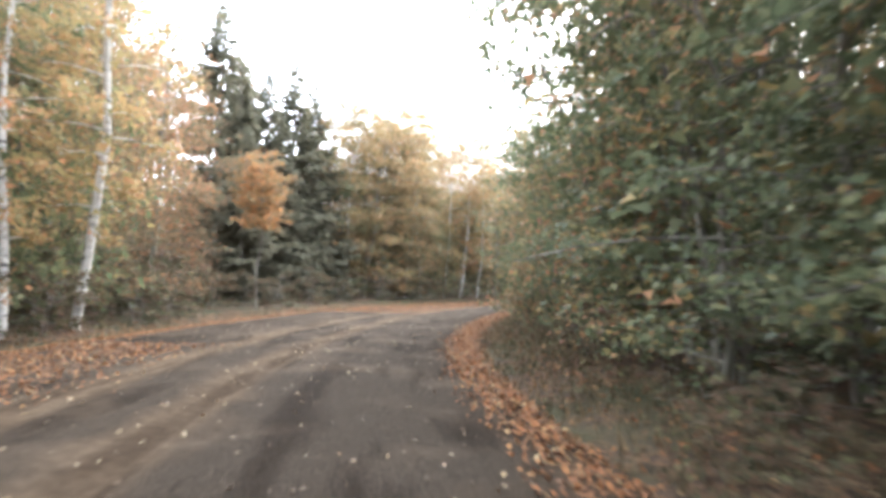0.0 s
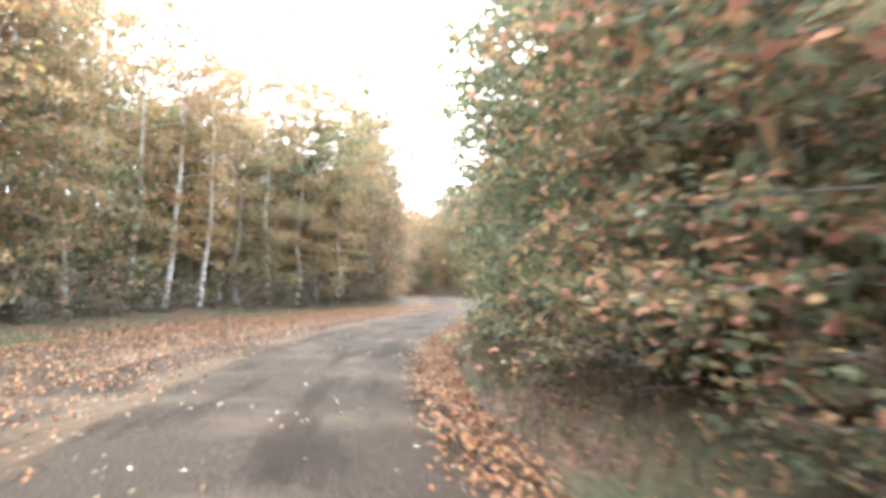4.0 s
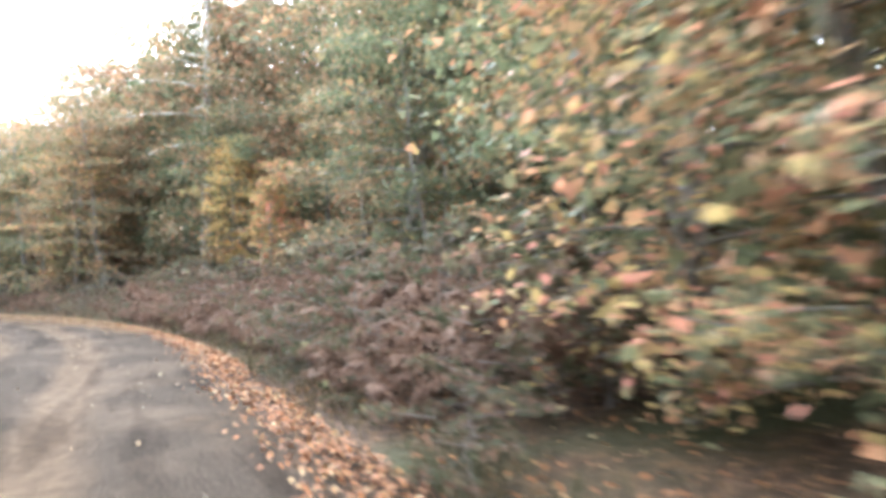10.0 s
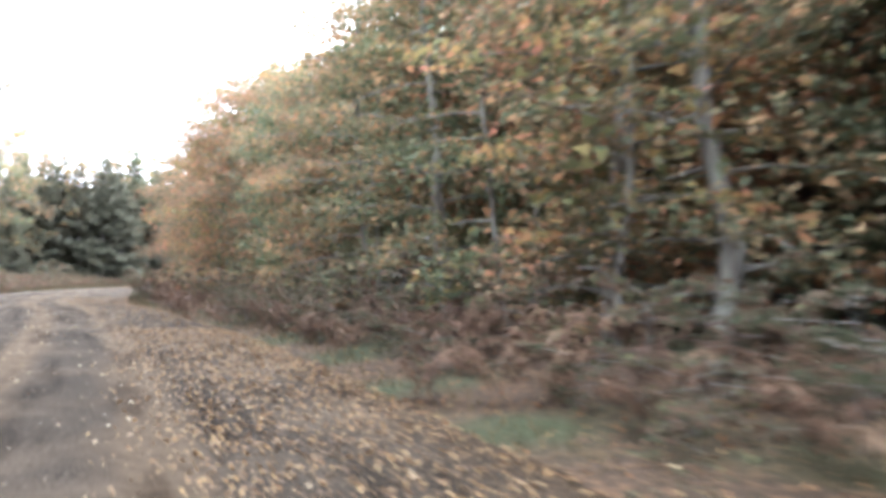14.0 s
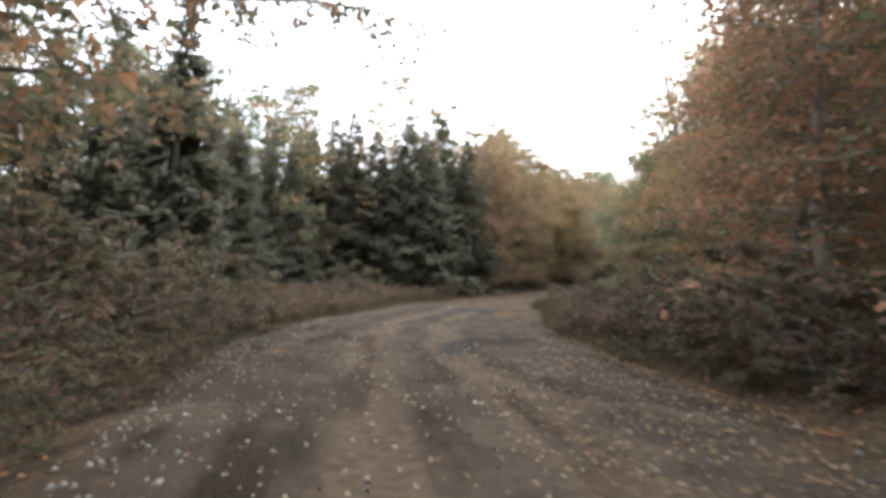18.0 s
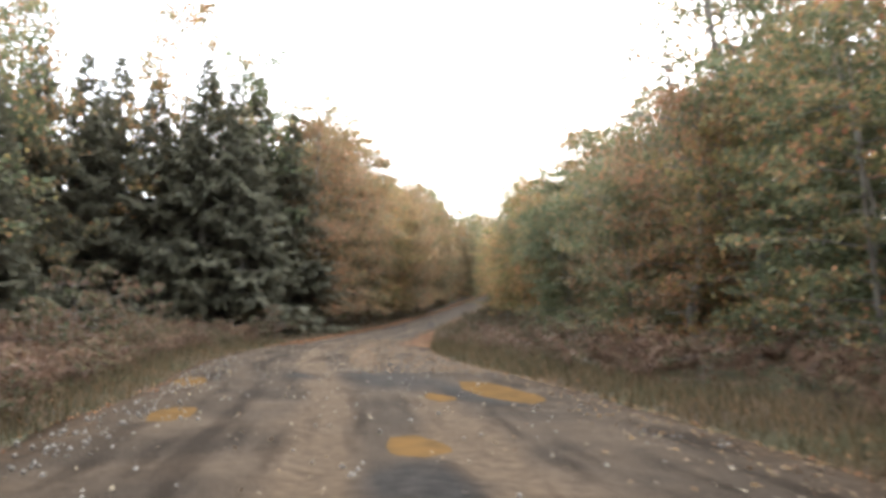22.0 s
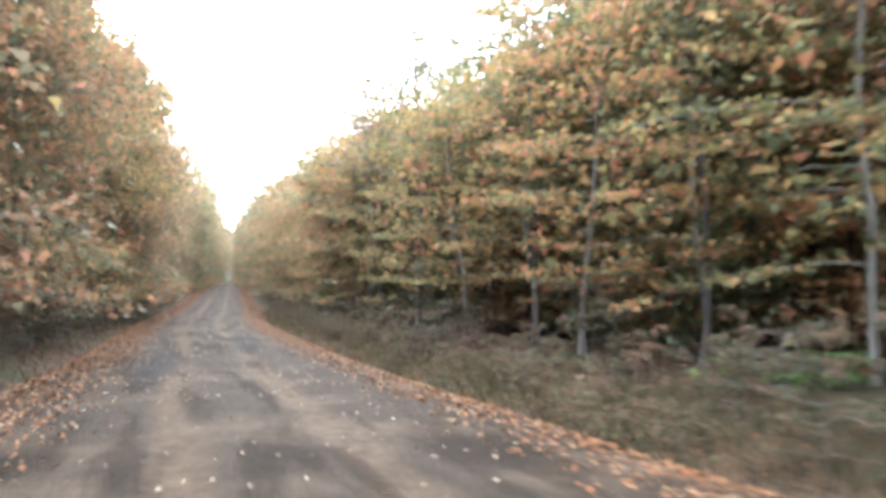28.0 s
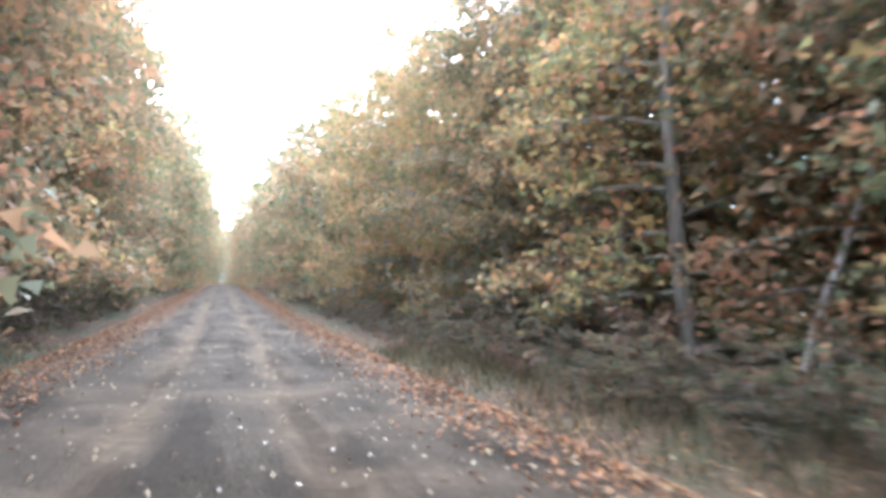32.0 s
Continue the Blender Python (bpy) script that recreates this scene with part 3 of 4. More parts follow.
def road():
    seg = np.hypot(np.diff(TX), np.diff(TY))
    cum = np.concatenate([[0], np.cumsum(seg)])
    s = np.arange(0, np.interp(54, TT, cum), 0.35)
    t = np.interp(s, cum, TT)
    x, y = np.interp(t, TT, TX), np.interp(t, TT, TY)
    nx, ny = np.interp(t, TT, NX), np.interp(t, TT, NY)
    L, R = np.interp(t, E_T, E_L) - 0.7, np.interp(t, E_T, E_R) + 0.7
    k = 33
    g = np.linspace(0, 1, k)
    off = L[:, None] + (R - L)[:, None] * g[None]
    wob = np.array([[noise.noise((a * 0.25, b, 7)) for b in (0, 9)] for a in s])
    px, py = x[:, None] + off * nx[:, None], y[:, None] + off * ny[:, None]
    mid = (L + R)[:, None] / 2
    lat = off - mid
    half = (R - L)[:, None] / 2
    z = np.array([[rise(a, b) for a, b in zip(r1, r2)] for r1, r2 in zip(px, py)])
    rut_ = np.exp(-((np.abs(lat) - 0.85) / 0.32) ** 2)
    lump = np.array([[noise.noise((a * 0.9, b * 0.9, 1)) + 0.6 * noise.noise((a * 2.7, b * 2.7, 5)) for a, b in zip(r1, r2)] for r1, r2 in zip(px, py)])
    z = z + 0.05 * (1 - (lat / half) ** 2) - 0.055 * rut_ + 0.03 * lump
    for pt, po, pl, pw in POOLS:
        cx, cy = at(pt, po)
        wx, wy = np.interp(pt, TT, NX), np.interp(pt, TT, NY)
        dx, dy = px - cx, py - cy
        e = ((dx * -wy + dy * wx) / (pl * 1.25)) ** 2 + ((dx * wx + dy * wy) / (pw * 1.3)) ** 2
        z -= 0.09 * np.clip(1.25 - e, 0, 1)
    rim = half - np.abs(lat) + 0.45 * np.where(lat < 0, wob[:, :1], wob[:, 1:])
    z -= 0.2 * np.clip(1 - rim / 0.9, 0, 1) ** 2
    v = np.stack([px, py, z], -1).reshape(-1, 3)
    n = len(s)
    i, j = np.meshgrid(np.arange(n - 1), np.arange(k - 1), indexing="ij")
    f = np.stack([i * k + j, i * k + j + 1, (i + 1) * k + j + 1, (i + 1) * k + j], -1).reshape(-1, 4)
    me = mesh_of("road", v, f, M_ROAD, True)
    wear_ = me.attributes.new("wear", "FLOAT", "POINT")
    wear_.data.foreach_set("value", np.clip(0.12 + np.where(t > 27, 0.5, 0.85)[:, None] * rut_ + 0.2 * lump + 0.14 * ((t > 18) & (t < 27.5))[:, None], 0, 1).ravel().astype(np.float32))
    dark = np.zeros_like(px)
    for pt, po, pl, pw in DAMP:
        cx, cy = at(pt, po)
        wx, wy = np.interp(pt, TT, NX), np.interp(pt, TT, NY)
        dx, dy = px - cx, py - cy
        e = ((dx * -wy + dy * wx) / pl) ** 2 + ((dx * wx + dy * wy) / pw) ** 2
        dark = np.maximum(dark, np.clip(1.3 - e + 0.7 * lump, 0, 1) * 0.85)
    moist = me.attributes.new("damp", "FLOAT", "POINT")
    moist.data.foreach_set("value", dark.ravel().astype(np.float32))
    flow = me.attributes.new("way", "FLOAT_VECTOR", "POINT")
    along = np.repeat(s[:, None], k, 1)
    flow.data.foreach_set("vector", np.stack([lat * 1.7, along * 0.22, lat * 0], -1).ravel().astype(np.float32))
    soft = me.attributes.new("verge", "FLOAT", "POINT")
    soft.data.foreach_set("value", np.clip(1.25 - rim / 1.1 + 0.35 * lump, 0, 1).ravel().astype(np.float32))
    return tagged(new("road", me), "rutted grey-brown dirt and gravel forest road", "road", kind="structure")


road()


def puddle(pt, po, pl, pw, seed):
    rng = np.random.default_rng(seed)
    cx, cy = at(pt, po)
    wx, wy = float(np.interp(pt, TT, NX)), float(np.interp(pt, TT, NY))
    bm = bmesh.new()
    ring = []
    for k in range(40):
        a = k * math.pi / 20
        r = 1 + 0.22 * noise.noise((math.cos(a) * 1.7 + seed, math.sin(a) * 1.7, 2)) + 0.12 * noise.noise((math.cos(a) * 5, math.sin(a) * 5, seed))
        u, w = math.cos(a) * pl * r * 1.15, math.sin(a) * pw * r * 1.15
        ring.append(bm.verts.new((cx - wy * u + wx * w, cy + wx * u + wy * w, rise(cx, cy) - 0.03)))
    bm.faces.new(ring)
    bmesh.ops.triangulate(bm, faces=bm.faces[:])
    me = bpy.data.meshes.new("puddle")
    bm.to_mesh(me)
    bm.free()
    me.materials.append(M_MUD)
    return tagged(new("puddle", me), "ochre muddy puddle in a road pothole", "puddle", "puddles on the road")


for k, pool in enumerate(POOLS):
    puddle(*pool, k + 3)

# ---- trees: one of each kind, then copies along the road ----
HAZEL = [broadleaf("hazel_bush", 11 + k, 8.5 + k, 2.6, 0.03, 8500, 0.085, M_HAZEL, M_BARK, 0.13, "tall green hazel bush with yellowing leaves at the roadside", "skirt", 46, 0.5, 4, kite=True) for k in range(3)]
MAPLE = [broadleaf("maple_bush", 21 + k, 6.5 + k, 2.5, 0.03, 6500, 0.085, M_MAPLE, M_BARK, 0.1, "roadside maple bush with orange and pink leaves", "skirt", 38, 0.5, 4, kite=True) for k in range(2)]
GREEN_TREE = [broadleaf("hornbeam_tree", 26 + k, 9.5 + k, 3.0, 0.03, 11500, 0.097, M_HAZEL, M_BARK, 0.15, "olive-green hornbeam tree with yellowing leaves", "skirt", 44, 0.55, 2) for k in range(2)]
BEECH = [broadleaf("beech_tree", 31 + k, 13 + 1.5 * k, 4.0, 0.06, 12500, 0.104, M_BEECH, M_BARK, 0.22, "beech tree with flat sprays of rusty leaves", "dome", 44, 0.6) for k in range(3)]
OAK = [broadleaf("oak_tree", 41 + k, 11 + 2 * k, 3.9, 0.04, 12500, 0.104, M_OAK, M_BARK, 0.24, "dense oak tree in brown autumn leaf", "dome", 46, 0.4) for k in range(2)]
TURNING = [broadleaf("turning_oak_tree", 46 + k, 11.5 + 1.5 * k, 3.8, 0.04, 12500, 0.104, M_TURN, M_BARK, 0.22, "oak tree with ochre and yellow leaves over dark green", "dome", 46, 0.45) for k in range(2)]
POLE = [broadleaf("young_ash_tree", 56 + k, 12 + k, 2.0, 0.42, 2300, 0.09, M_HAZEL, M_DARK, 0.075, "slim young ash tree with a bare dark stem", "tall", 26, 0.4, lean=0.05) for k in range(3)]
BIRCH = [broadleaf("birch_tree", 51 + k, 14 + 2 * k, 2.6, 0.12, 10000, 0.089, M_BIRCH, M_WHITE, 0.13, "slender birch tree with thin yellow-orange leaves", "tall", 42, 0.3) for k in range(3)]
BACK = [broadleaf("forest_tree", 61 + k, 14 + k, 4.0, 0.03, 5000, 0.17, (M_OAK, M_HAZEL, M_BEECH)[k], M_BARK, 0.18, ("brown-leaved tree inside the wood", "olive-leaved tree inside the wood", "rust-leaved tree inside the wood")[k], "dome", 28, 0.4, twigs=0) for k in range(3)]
def thicket(name, seed, H, R, count, size, mat, label):
    """Undergrowth of the deep wood: thin poles and a full, ragged mass of leaves."""
    rng = np.random.default_rng(seed)
    top = new(name)
    wood = Wood()
    for k in range(5):
        a, r = rng.uniform(0, 6.283), rng.uniform(0, 0.7) * R
        b = rng.normal(0, 0.4, 2)
        wood.tube([(math.cos(a) * r, math.sin(a) * r, -0.2), (math.cos(a) * r + b[0] / 2, math.sin(a) * r + b[1] / 2, H * 0.5), (math.cos(a) * r + b[0], math.sin(a) * r + b[1], H * rng.uniform(0.8, 1))], 0.07, 0.015, 4)
    part("trunk", wood.mesh("trunk", M_BARK), top)
    c = rng.uniform(-1, 1, (160, 3)) * (R, R, 0) + np.column_stack([np.zeros(160), np.zeros(160), rng.uniform(0.05, 0.97, 160) * H])
    lim = R * np.sqrt(np.clip(1.05 - (c[:, 2] / H) ** 3, 0.05, 1))
    d = np.hypot(c[:, 0], c[:, 1])
    c[:, :2] *= np.minimum(1, lim / np.maximum(d, 0.01))[:, None]
    pick = rng.integers(0, 160, count)
    pts = c[pick] + rng.normal(0, 1, (count, 3)) * (0.55, 0.55, 0.3)
    pts = pts[pts[:, 2] > 0.1]
    part("crown", leaves(rng, pts, size, 0.6, 1.4, "crown", mat, kite=False), top)
    return tagged(top, label, "bush")


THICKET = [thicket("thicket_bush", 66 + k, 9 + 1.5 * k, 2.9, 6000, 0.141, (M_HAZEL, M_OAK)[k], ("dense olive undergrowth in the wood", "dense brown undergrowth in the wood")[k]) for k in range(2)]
SPRUCE = [conifer("spruce_tree", 71 + k, 15 + 1.5 * k, 4.0, "green spruce with drooping boughs, needles paled for mist", M_SPRUCE, 1.1) for k in range(2)]
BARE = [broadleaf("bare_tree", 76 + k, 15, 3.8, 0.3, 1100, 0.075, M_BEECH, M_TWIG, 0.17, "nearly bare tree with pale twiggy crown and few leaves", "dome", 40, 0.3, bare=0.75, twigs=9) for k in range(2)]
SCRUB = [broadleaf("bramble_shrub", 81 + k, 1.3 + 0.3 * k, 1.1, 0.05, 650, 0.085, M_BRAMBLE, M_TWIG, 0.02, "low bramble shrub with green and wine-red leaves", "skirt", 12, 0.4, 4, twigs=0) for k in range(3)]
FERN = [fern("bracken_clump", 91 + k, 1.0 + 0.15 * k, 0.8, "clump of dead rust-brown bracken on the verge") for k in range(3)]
SEEDS = {}
for kind, row in dict(hazel=HAZEL, green=GREEN_TREE, thick=THICKET, maple=MAPLE, turning=TURNING, pole=POLE, beech=BEECH, oak=OAK, birch=BIRCH, back=BACK, spruce=SPRUCE, bare=BARE, scrub=SCRUB, fern=FERN).items():
    SEEDS[kind] = row
USED = set()
BANK_END, SCRUB_END = 70.0, 84.0
CARPET, BRAMBLES = [], []
rnd = random.Random(5)


def plant(kind, x, y, scale=1.0, pick=None):
    """Sets a plant of a kind at a place; the first of each mould is the mould itself."""
    if kind == "fern" and y > BANK_END:
        CARPET.append((x, y, scale * rnd.uniform(0.88, 1.12), rnd.uniform(0, 6.283)))
        return None
    if kind == "scrub" and y > SCRUB_END:
        BRAMBLES.append((x, y, scale * rnd.uniform(0.88, 1.12), rnd.uniform(0, 6.283)))
        return None
    row = SEEDS[kind]
    ob = row[rnd.randrange(len(row)) if pick is None else pick % len(row)]
    s = scale * rnd.uniform(0.88, 1.12)
    m = Matrix.Translation((x, y, land(x, y) - 0.03)) @ Euler((rnd.gauss(0, 0.03), rnd.gauss(0, 0.03), rnd.uniform(0, 6.283))).to_matrix().to_4x4()
    if ob not in USED:
        USED.add(ob)
        c = ob
        c.matrix_basis = m
    else:
        c = copy_thing(ob, m)
    c.scale = (s * rnd.uniform(0.92, 1.08), s * rnd.uniform(0.92, 1.08), s)
    tagged(c, group={"fern": "bracken along the verge", "scrub": "brambles along the verge"}.get(kind, kind + " trees along the road"))
    return c


FAR = []


def far_line(t0, t1, off, gap, scale):
    """Notes places for the outer wood, which is one joined mass."""
    t = t0
    while t < t1:
        FAR.append((*at(t, off + rnd.gauss(0, 2)), scale * rnd.uniform(0.9, 1.12), rnd.uniform(0, 6.283)))
        t += gap * rnd.uniform(0.75, 1.25) / 9.5


def far_wood():
    v, f, n = [], [], 0
    moulds = []
    for ob in BACK:
        for c in ob.children:
            if "crown" in c.name:
                co = np.empty(len(c.data.vertices) * 3, np.float32)
                c.data.vertices.foreach_get("co", co)
                moulds.append(co.reshape(-1, 3))
    for k, (x, y, s, a) in enumerate(FAR):
        m = moulds[k % 3][: 3 * 1800]
        r = np.array([[math.cos(a), -math.sin(a), 0], [math.sin(a), math.cos(a), 0], [0, 0, 1]])
        v.append((m * s) @ r.T + (x, y, land(x, y)))
    v = np.concatenate(v)
    ob = new("outer_woods", mesh_of("outer_woods", v, np.arange(len(v)).reshape(-1, 3), M_OAK))
    tagged(ob, "brown autumn woods farther from the road", "woods", kind="stuff")


def line(t0, t1, off0, off1, gap, kinds, scale=1.0, jit=0.6):
    """Plants in a row along the road from t0 to t1 seconds, off0..off1 metres to the right of the drive."""
    t = t0
    while t < t1:
        x, y = at(t, off0 + (off1 - off0) * (t - t0) / (t1 - t0) + rnd.gauss(0, jit))
        if off_road(x, y)[0] > 0.3:
            plant(rnd.choice(kinds), x, y, scale)
        sp = float(np.hypot(np.interp(t + 0.1, TT, TX) - np.interp(t, TT, TX), np.interp(t + 0.1, TT, TY) - np.interp(t, TT, TY))) * 10
        t += gap * rnd.uniform(0.75, 1.25) / max(sp, 3)


# right of the road
line(-3, 2.4, 5.6, 4.6, 2.6, ["hazel"], 1.0, 0.3)
line(2.4, 5.0, 4.3, 4.6, 2.3, ["maple", "maple", "hazel"], 0.92, 0.2)
line(5.0, 8.7, 4.9, 4.4, 2.5, ["hazel", "hazel", "hazel", "maple"], 1.0, 0.15)
line(8.7, 9.0, 4.3, 4.3, 2.1, ["hazel"], 0.92, 0.1)
line(9.0, 10.0, 3.3, 3.2, 0.9, ["scrub"], 0.9, 0.15)
line(9.0, 10.0, 4.6, 4.5, 1.1, ["scrub"], 1.25, 0.3)
line(9.05, 10.1, 6.2, 6.0, 1.5, ["pole"], 1.0, 0.5)
line(9.05, 10.1, 8.4, 8.0, 1.7, ["pole"], 1.05, 0.7)
line(9.9, 10.55, 4.3, 4.2, 2.1, ["maple"], 0.92, 0.1)
line(-3, 8.8, 9.5, 9.4, 3.6, ["back", "green", "beech"], 1.0, 0.8)
line(8.8, 10.2, 11.6, 11.4, 3.0, ["back", "green"], 1.0, 0.5)
line(-3, 12, 13, 13, 4.2, ["thick", "thick", "back"], 1.05, 0.6)
line(10.1, 11.6, 8.6, 9.2, 2.6, ["green", "green", "thick"], 1.0, 0.3)
line(29.2, 32.2, 10.6, 10.0, 2.4, ["pole"], 0.95, 0.6)
line(11.6, 13.4, 11.2, 11.6, 2.6, ["pole"], 1.1, 0.7)
line(10.8, 17, 13.5, 13, 3.6, ["thick"], 1.0, 0.6)
line(10.5, 17, 17, 16.5, 4.4, ["back"], 1.1, 0.8)
line(11.4, 12.6, 9.8, 9.8, 3.6, ["beech", "green"], 0.95)
line(12.6, 15, 17, 16.5, 4.0, ["back"], 1.6, 0.8)
line(14.8, 17.2, 8.6, 9.8, 2.8, ["beech", "oak", "green"], 0.9, 0.4)
line(17.0, 21.0, 11.0, 9.2, 2.8, ["oak", "turning", "oak"], 0.88)
line(21.0, 26.0, 12.6, 14.0, 3.0, ["turning", "turning", "oak", "green"], 0.86)
line(26.0, 28.2, 14.0, 12.6, 3.0, ["turning", "oak", "green"], 0.76)
line(28.4, 31.6, 14.5, 11.5, 3.0, ["beech", "turning", "oak"], 0.95)
line(31.6, 36.0, 9.2, 7.8, 3.0, ["beech", "turning", "green", "oak"], 0.98)
line(36, 54, 7.6, 4.6, 3.4, ["back"], 0.95, 0.4)
line(17, 30.5, 18, 17, 3.6, ["thick"], 0.95, 0.4)
line(20, 31, 22, 20, 5, ["back"], 0.95, 0.6)
line(30.5, 40, 14, 12, 3.8, ["thick"], 1.05, 0.4)
line(30, 40, 16, 15, 5, ["back"], 1.1, 0.6)
far_line(-3, 44, 21, 5.5, 1.1)
for t, o in ((25.6, 15.6), (25.2, 18.0), (27.2, 16.0), (20.6, 12.5), (30.9, 9.0), (31.6, 8.6)):
    plant("bare", *at(t, o), 1.5 if t < 26 else 1.12)
# left of the road
line(-3, 2.5, -10.5, -10.5, 3.2, ["oak", "beech", "birch"], 1.05)
line(2.5, 3.0, -13.0, -13.5, 3.0, ["oak"], 0.95)
line(5.85, 7.6, -15.8, -14.2, 2.4, ["birch", "birch", "beech", "birch"], 1.12)
line(7.6, 9.0, -13.6, -11.0, 3.0, ["birch", "birch", "beech", "birch"], 1.0)
line(-3, 2.5, -13.5, -13.5, 4.2, ["thick", "back", "birch"], 0.9, 0.8)
line(2.5, 4.8, -25, -24, 3.6, ["thick", "back"], 1.1, 0.8)
line(5.7, 9.0, -19.5, -15, 3.4, ["thick", "back", "birch"], 1.12, 0.8)
for x, y, k, n_ in ((1.0, -34.4, 0.95, "oak"), (-2.5, -33.0, 1.05, "oak"), (4.6, -38.5, 1.05, "oak"), (-6.5, -32.0, 1.1, "back"), (-10.0, -30.0, 1.1, "back"), (1.0, -40.0, 1.1, "thick"), (-3.0, -37.0, 1.15, "back")):
    plant(n_, x, y, k)
for x, y, k in ((-7.6, -23.6, 0.9), (-9.4, -20.6, 1.08), (-11.4, -17.4, 1.12), (-13.0, -14.2, 0.95), (-13.0, -22.5, 1.2), (-4.6, -25.8, 0.7), (-15.5, -18.0, 1.0)):
    plant("spruce", x, y, k)
line(9.0, 13.5, -11, -10, 4.4, ["birch", "oak", "back"], 1.18)
line(13.5, 17.4, -9.5, -9, 3.4, ["oak", "beech", "birch"], 0.8)
plant("spruce", -81.6, 104.0, 0.7)
plant("spruce", -84.6, 103.4, 0.62)
line(17.8, 20.0, -10.5, -13, 3.0, ["oak", "green"], 0.62)
line(19.4, 25.5, -22, -25, 3.2, ["back"], 1.12, 1.0)
line(24.2, 27.2, -15.0, -15.5, 2.9, ["spruce"], 0.72, 0.5)
for x, y in ((-104, 113), (-106.5, 118), (-109.5, 122.5), (-112, 127), (-114.5, 131), (-117, 135), (-110, 116), (-116, 126)):
    plant("back", x, y, 1.1)
for x, y, k in ((-113.6, 142.2, 1.15), (-110.8, 143.4, 1.18), (-108.6, 145.0, 1.14), (-111.6, 153.2, 1.05), (-117, 139, 1.1), (-116.5, 148, 1.1)):
    plant("spruce", x, y, k, 0)
line(24.0, 29.0, -20, -17, 3.6, ["spruce", "back"], 1.0, 0.8)
line(29.2, 36.0, -7.3, -7.2, 2.8, ["beech", "oak", "beech", "turning"], 1.28, 0.4)
for x, y in ((-124.2, 186.0), (-126.6, 192.0), (-129.2, 198.6), (-131.8, 205.2)):
    plant("oak", x, y, 1.4)
line(36, 54, -7.3, -4.4, 3.2, ["back"], 1.2, 0.4)
line(28.6, 40.0, -11.5, -11.5, 4.2, ["thick", "back", "back"], 1.35, 0.8)
line(9, 20, -15, -14, 4.6, ["thick"], 1.0, 0.8)
far_line(-3, 44, -28, 5.0, 1.35)
far_line(-3, 17, -24, 5.0, 1.15)
# glowing sheet for misty woods far beyond the road's end, haze painted as emission
def mist_backdrop():
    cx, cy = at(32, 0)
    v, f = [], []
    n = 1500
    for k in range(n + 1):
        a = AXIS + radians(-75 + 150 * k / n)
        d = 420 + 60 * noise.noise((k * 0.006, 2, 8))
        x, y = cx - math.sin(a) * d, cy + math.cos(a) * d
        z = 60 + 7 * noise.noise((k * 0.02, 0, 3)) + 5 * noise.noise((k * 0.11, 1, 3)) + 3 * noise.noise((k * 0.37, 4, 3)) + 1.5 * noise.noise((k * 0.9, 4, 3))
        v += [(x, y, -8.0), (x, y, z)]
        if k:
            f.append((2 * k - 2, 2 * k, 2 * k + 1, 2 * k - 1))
    ob = new("backdrop", mesh_of("backdrop", v, f, M_MIST_GLOW))
    tagged(ob, "glowing backdrop painted as pale misty woods far off", "backdrop", kind="structure")


mist_backdrop()
far_wood()

# verge growth
line(10.5, 13.3, 2.3, 2.6, 0.75, ["fern", "fern", "fern", "scrub"], 0.6, 0.15)
line(10.6, 13.5, 3.0, 3.2, 0.9, ["fern"], 0.75, 0.3)
line(10.6, 13.5, 3.9, 4.4, 0.85, ["fern", "fern", "scrub"], 1.0, 0.4)
line(10.6, 13.6, 4.8, 5.8, 0.9, ["fern", "fern", "scrub"], 1.1, 0.5)
line(10.6, 14.0, 6.4, 7.4, 1.3, ["fern", "fern", "scrub"], 1.15, 0.5)
line(13.3, 17.0, 3.6, 6.2, 1.0, ["fern", "scrub"], 0.6, 0.3)
line(13.3, 17.0, 4.8, 7.4, 1.1, ["fern", "scrub"], 0.8, 0.4)
line(13.6, 17.0, 6.2, 8.6, 1.8, ["scrub"], 1.0, 0.6)
line(17.0, 21.0, 7.0, 6.8, 1.5, ["scrub", "fern"], 0.95, 0.5)
line(19.6, 22.8, 6.3, 6.9, 1.1, ["scrub", "scrub", "fern"], 0.9, 0.4)
line(19.6, 23.0, 7.6, 8.4, 1.4, ["scrub", "fern"], 1.1, 0.5)
line(21.0, 29.0, 9.4, 8.2, 1.6, ["fern", "scrub", "fern"], 0.7, 0.8)
line(21.0, 28.6, 10.2, 9.2, 2.3, ["fern", "scrub"], 0.8, 0.9)
line(27.5, 34.0, 5.9, 4.9, 2.2, ["scrub", "scrub", "fern"], 0.55, 0.4)
line(28.0, 34.0, 7.2, 6.2, 1.9, ["scrub", "scrub", "scrub", "fern"], 0.85, 0.5)
line(16.5, 22.2, -3.3, -3.3, 1.2, ["scrub", "scrub", "fern"], 0.8, 0.15)
line(14.5, 22.2, -4.6, -4.2, 1.3, ["scrub", "scrub", "scrub", "fern"], 1.1, 0.25)
line(14.5, 22.2, -6.0, -5.6, 1.5, ["scrub"], 1.6, 0.3)
line(16.5, 20.8, -7.6, -6.8, 2.6, ["scrub"], 1.8, 0.4)
line(21.5, 27.5, -4.3, -3.9, 1.6, ["fern", "scrub"], 0.5, 0.2)
line(20.4, 27.5, -5.6, -5.2, 1.3, ["fern", "scrub", "fern"], 0.7, 0.5)
line(19.6, 27.5, -8.6, -8.0, 1.75, ["fern", "fern", "scrub"], 0.75, 1.0)
line(20.0, 27.5, -12, -11, 3.3, ["fern", "fern", "scrub"], 0.8, 1.0)
line(27.5, 36, -4.7, -4.7, 2.4, ["scrub"], 1.0, 0.3)
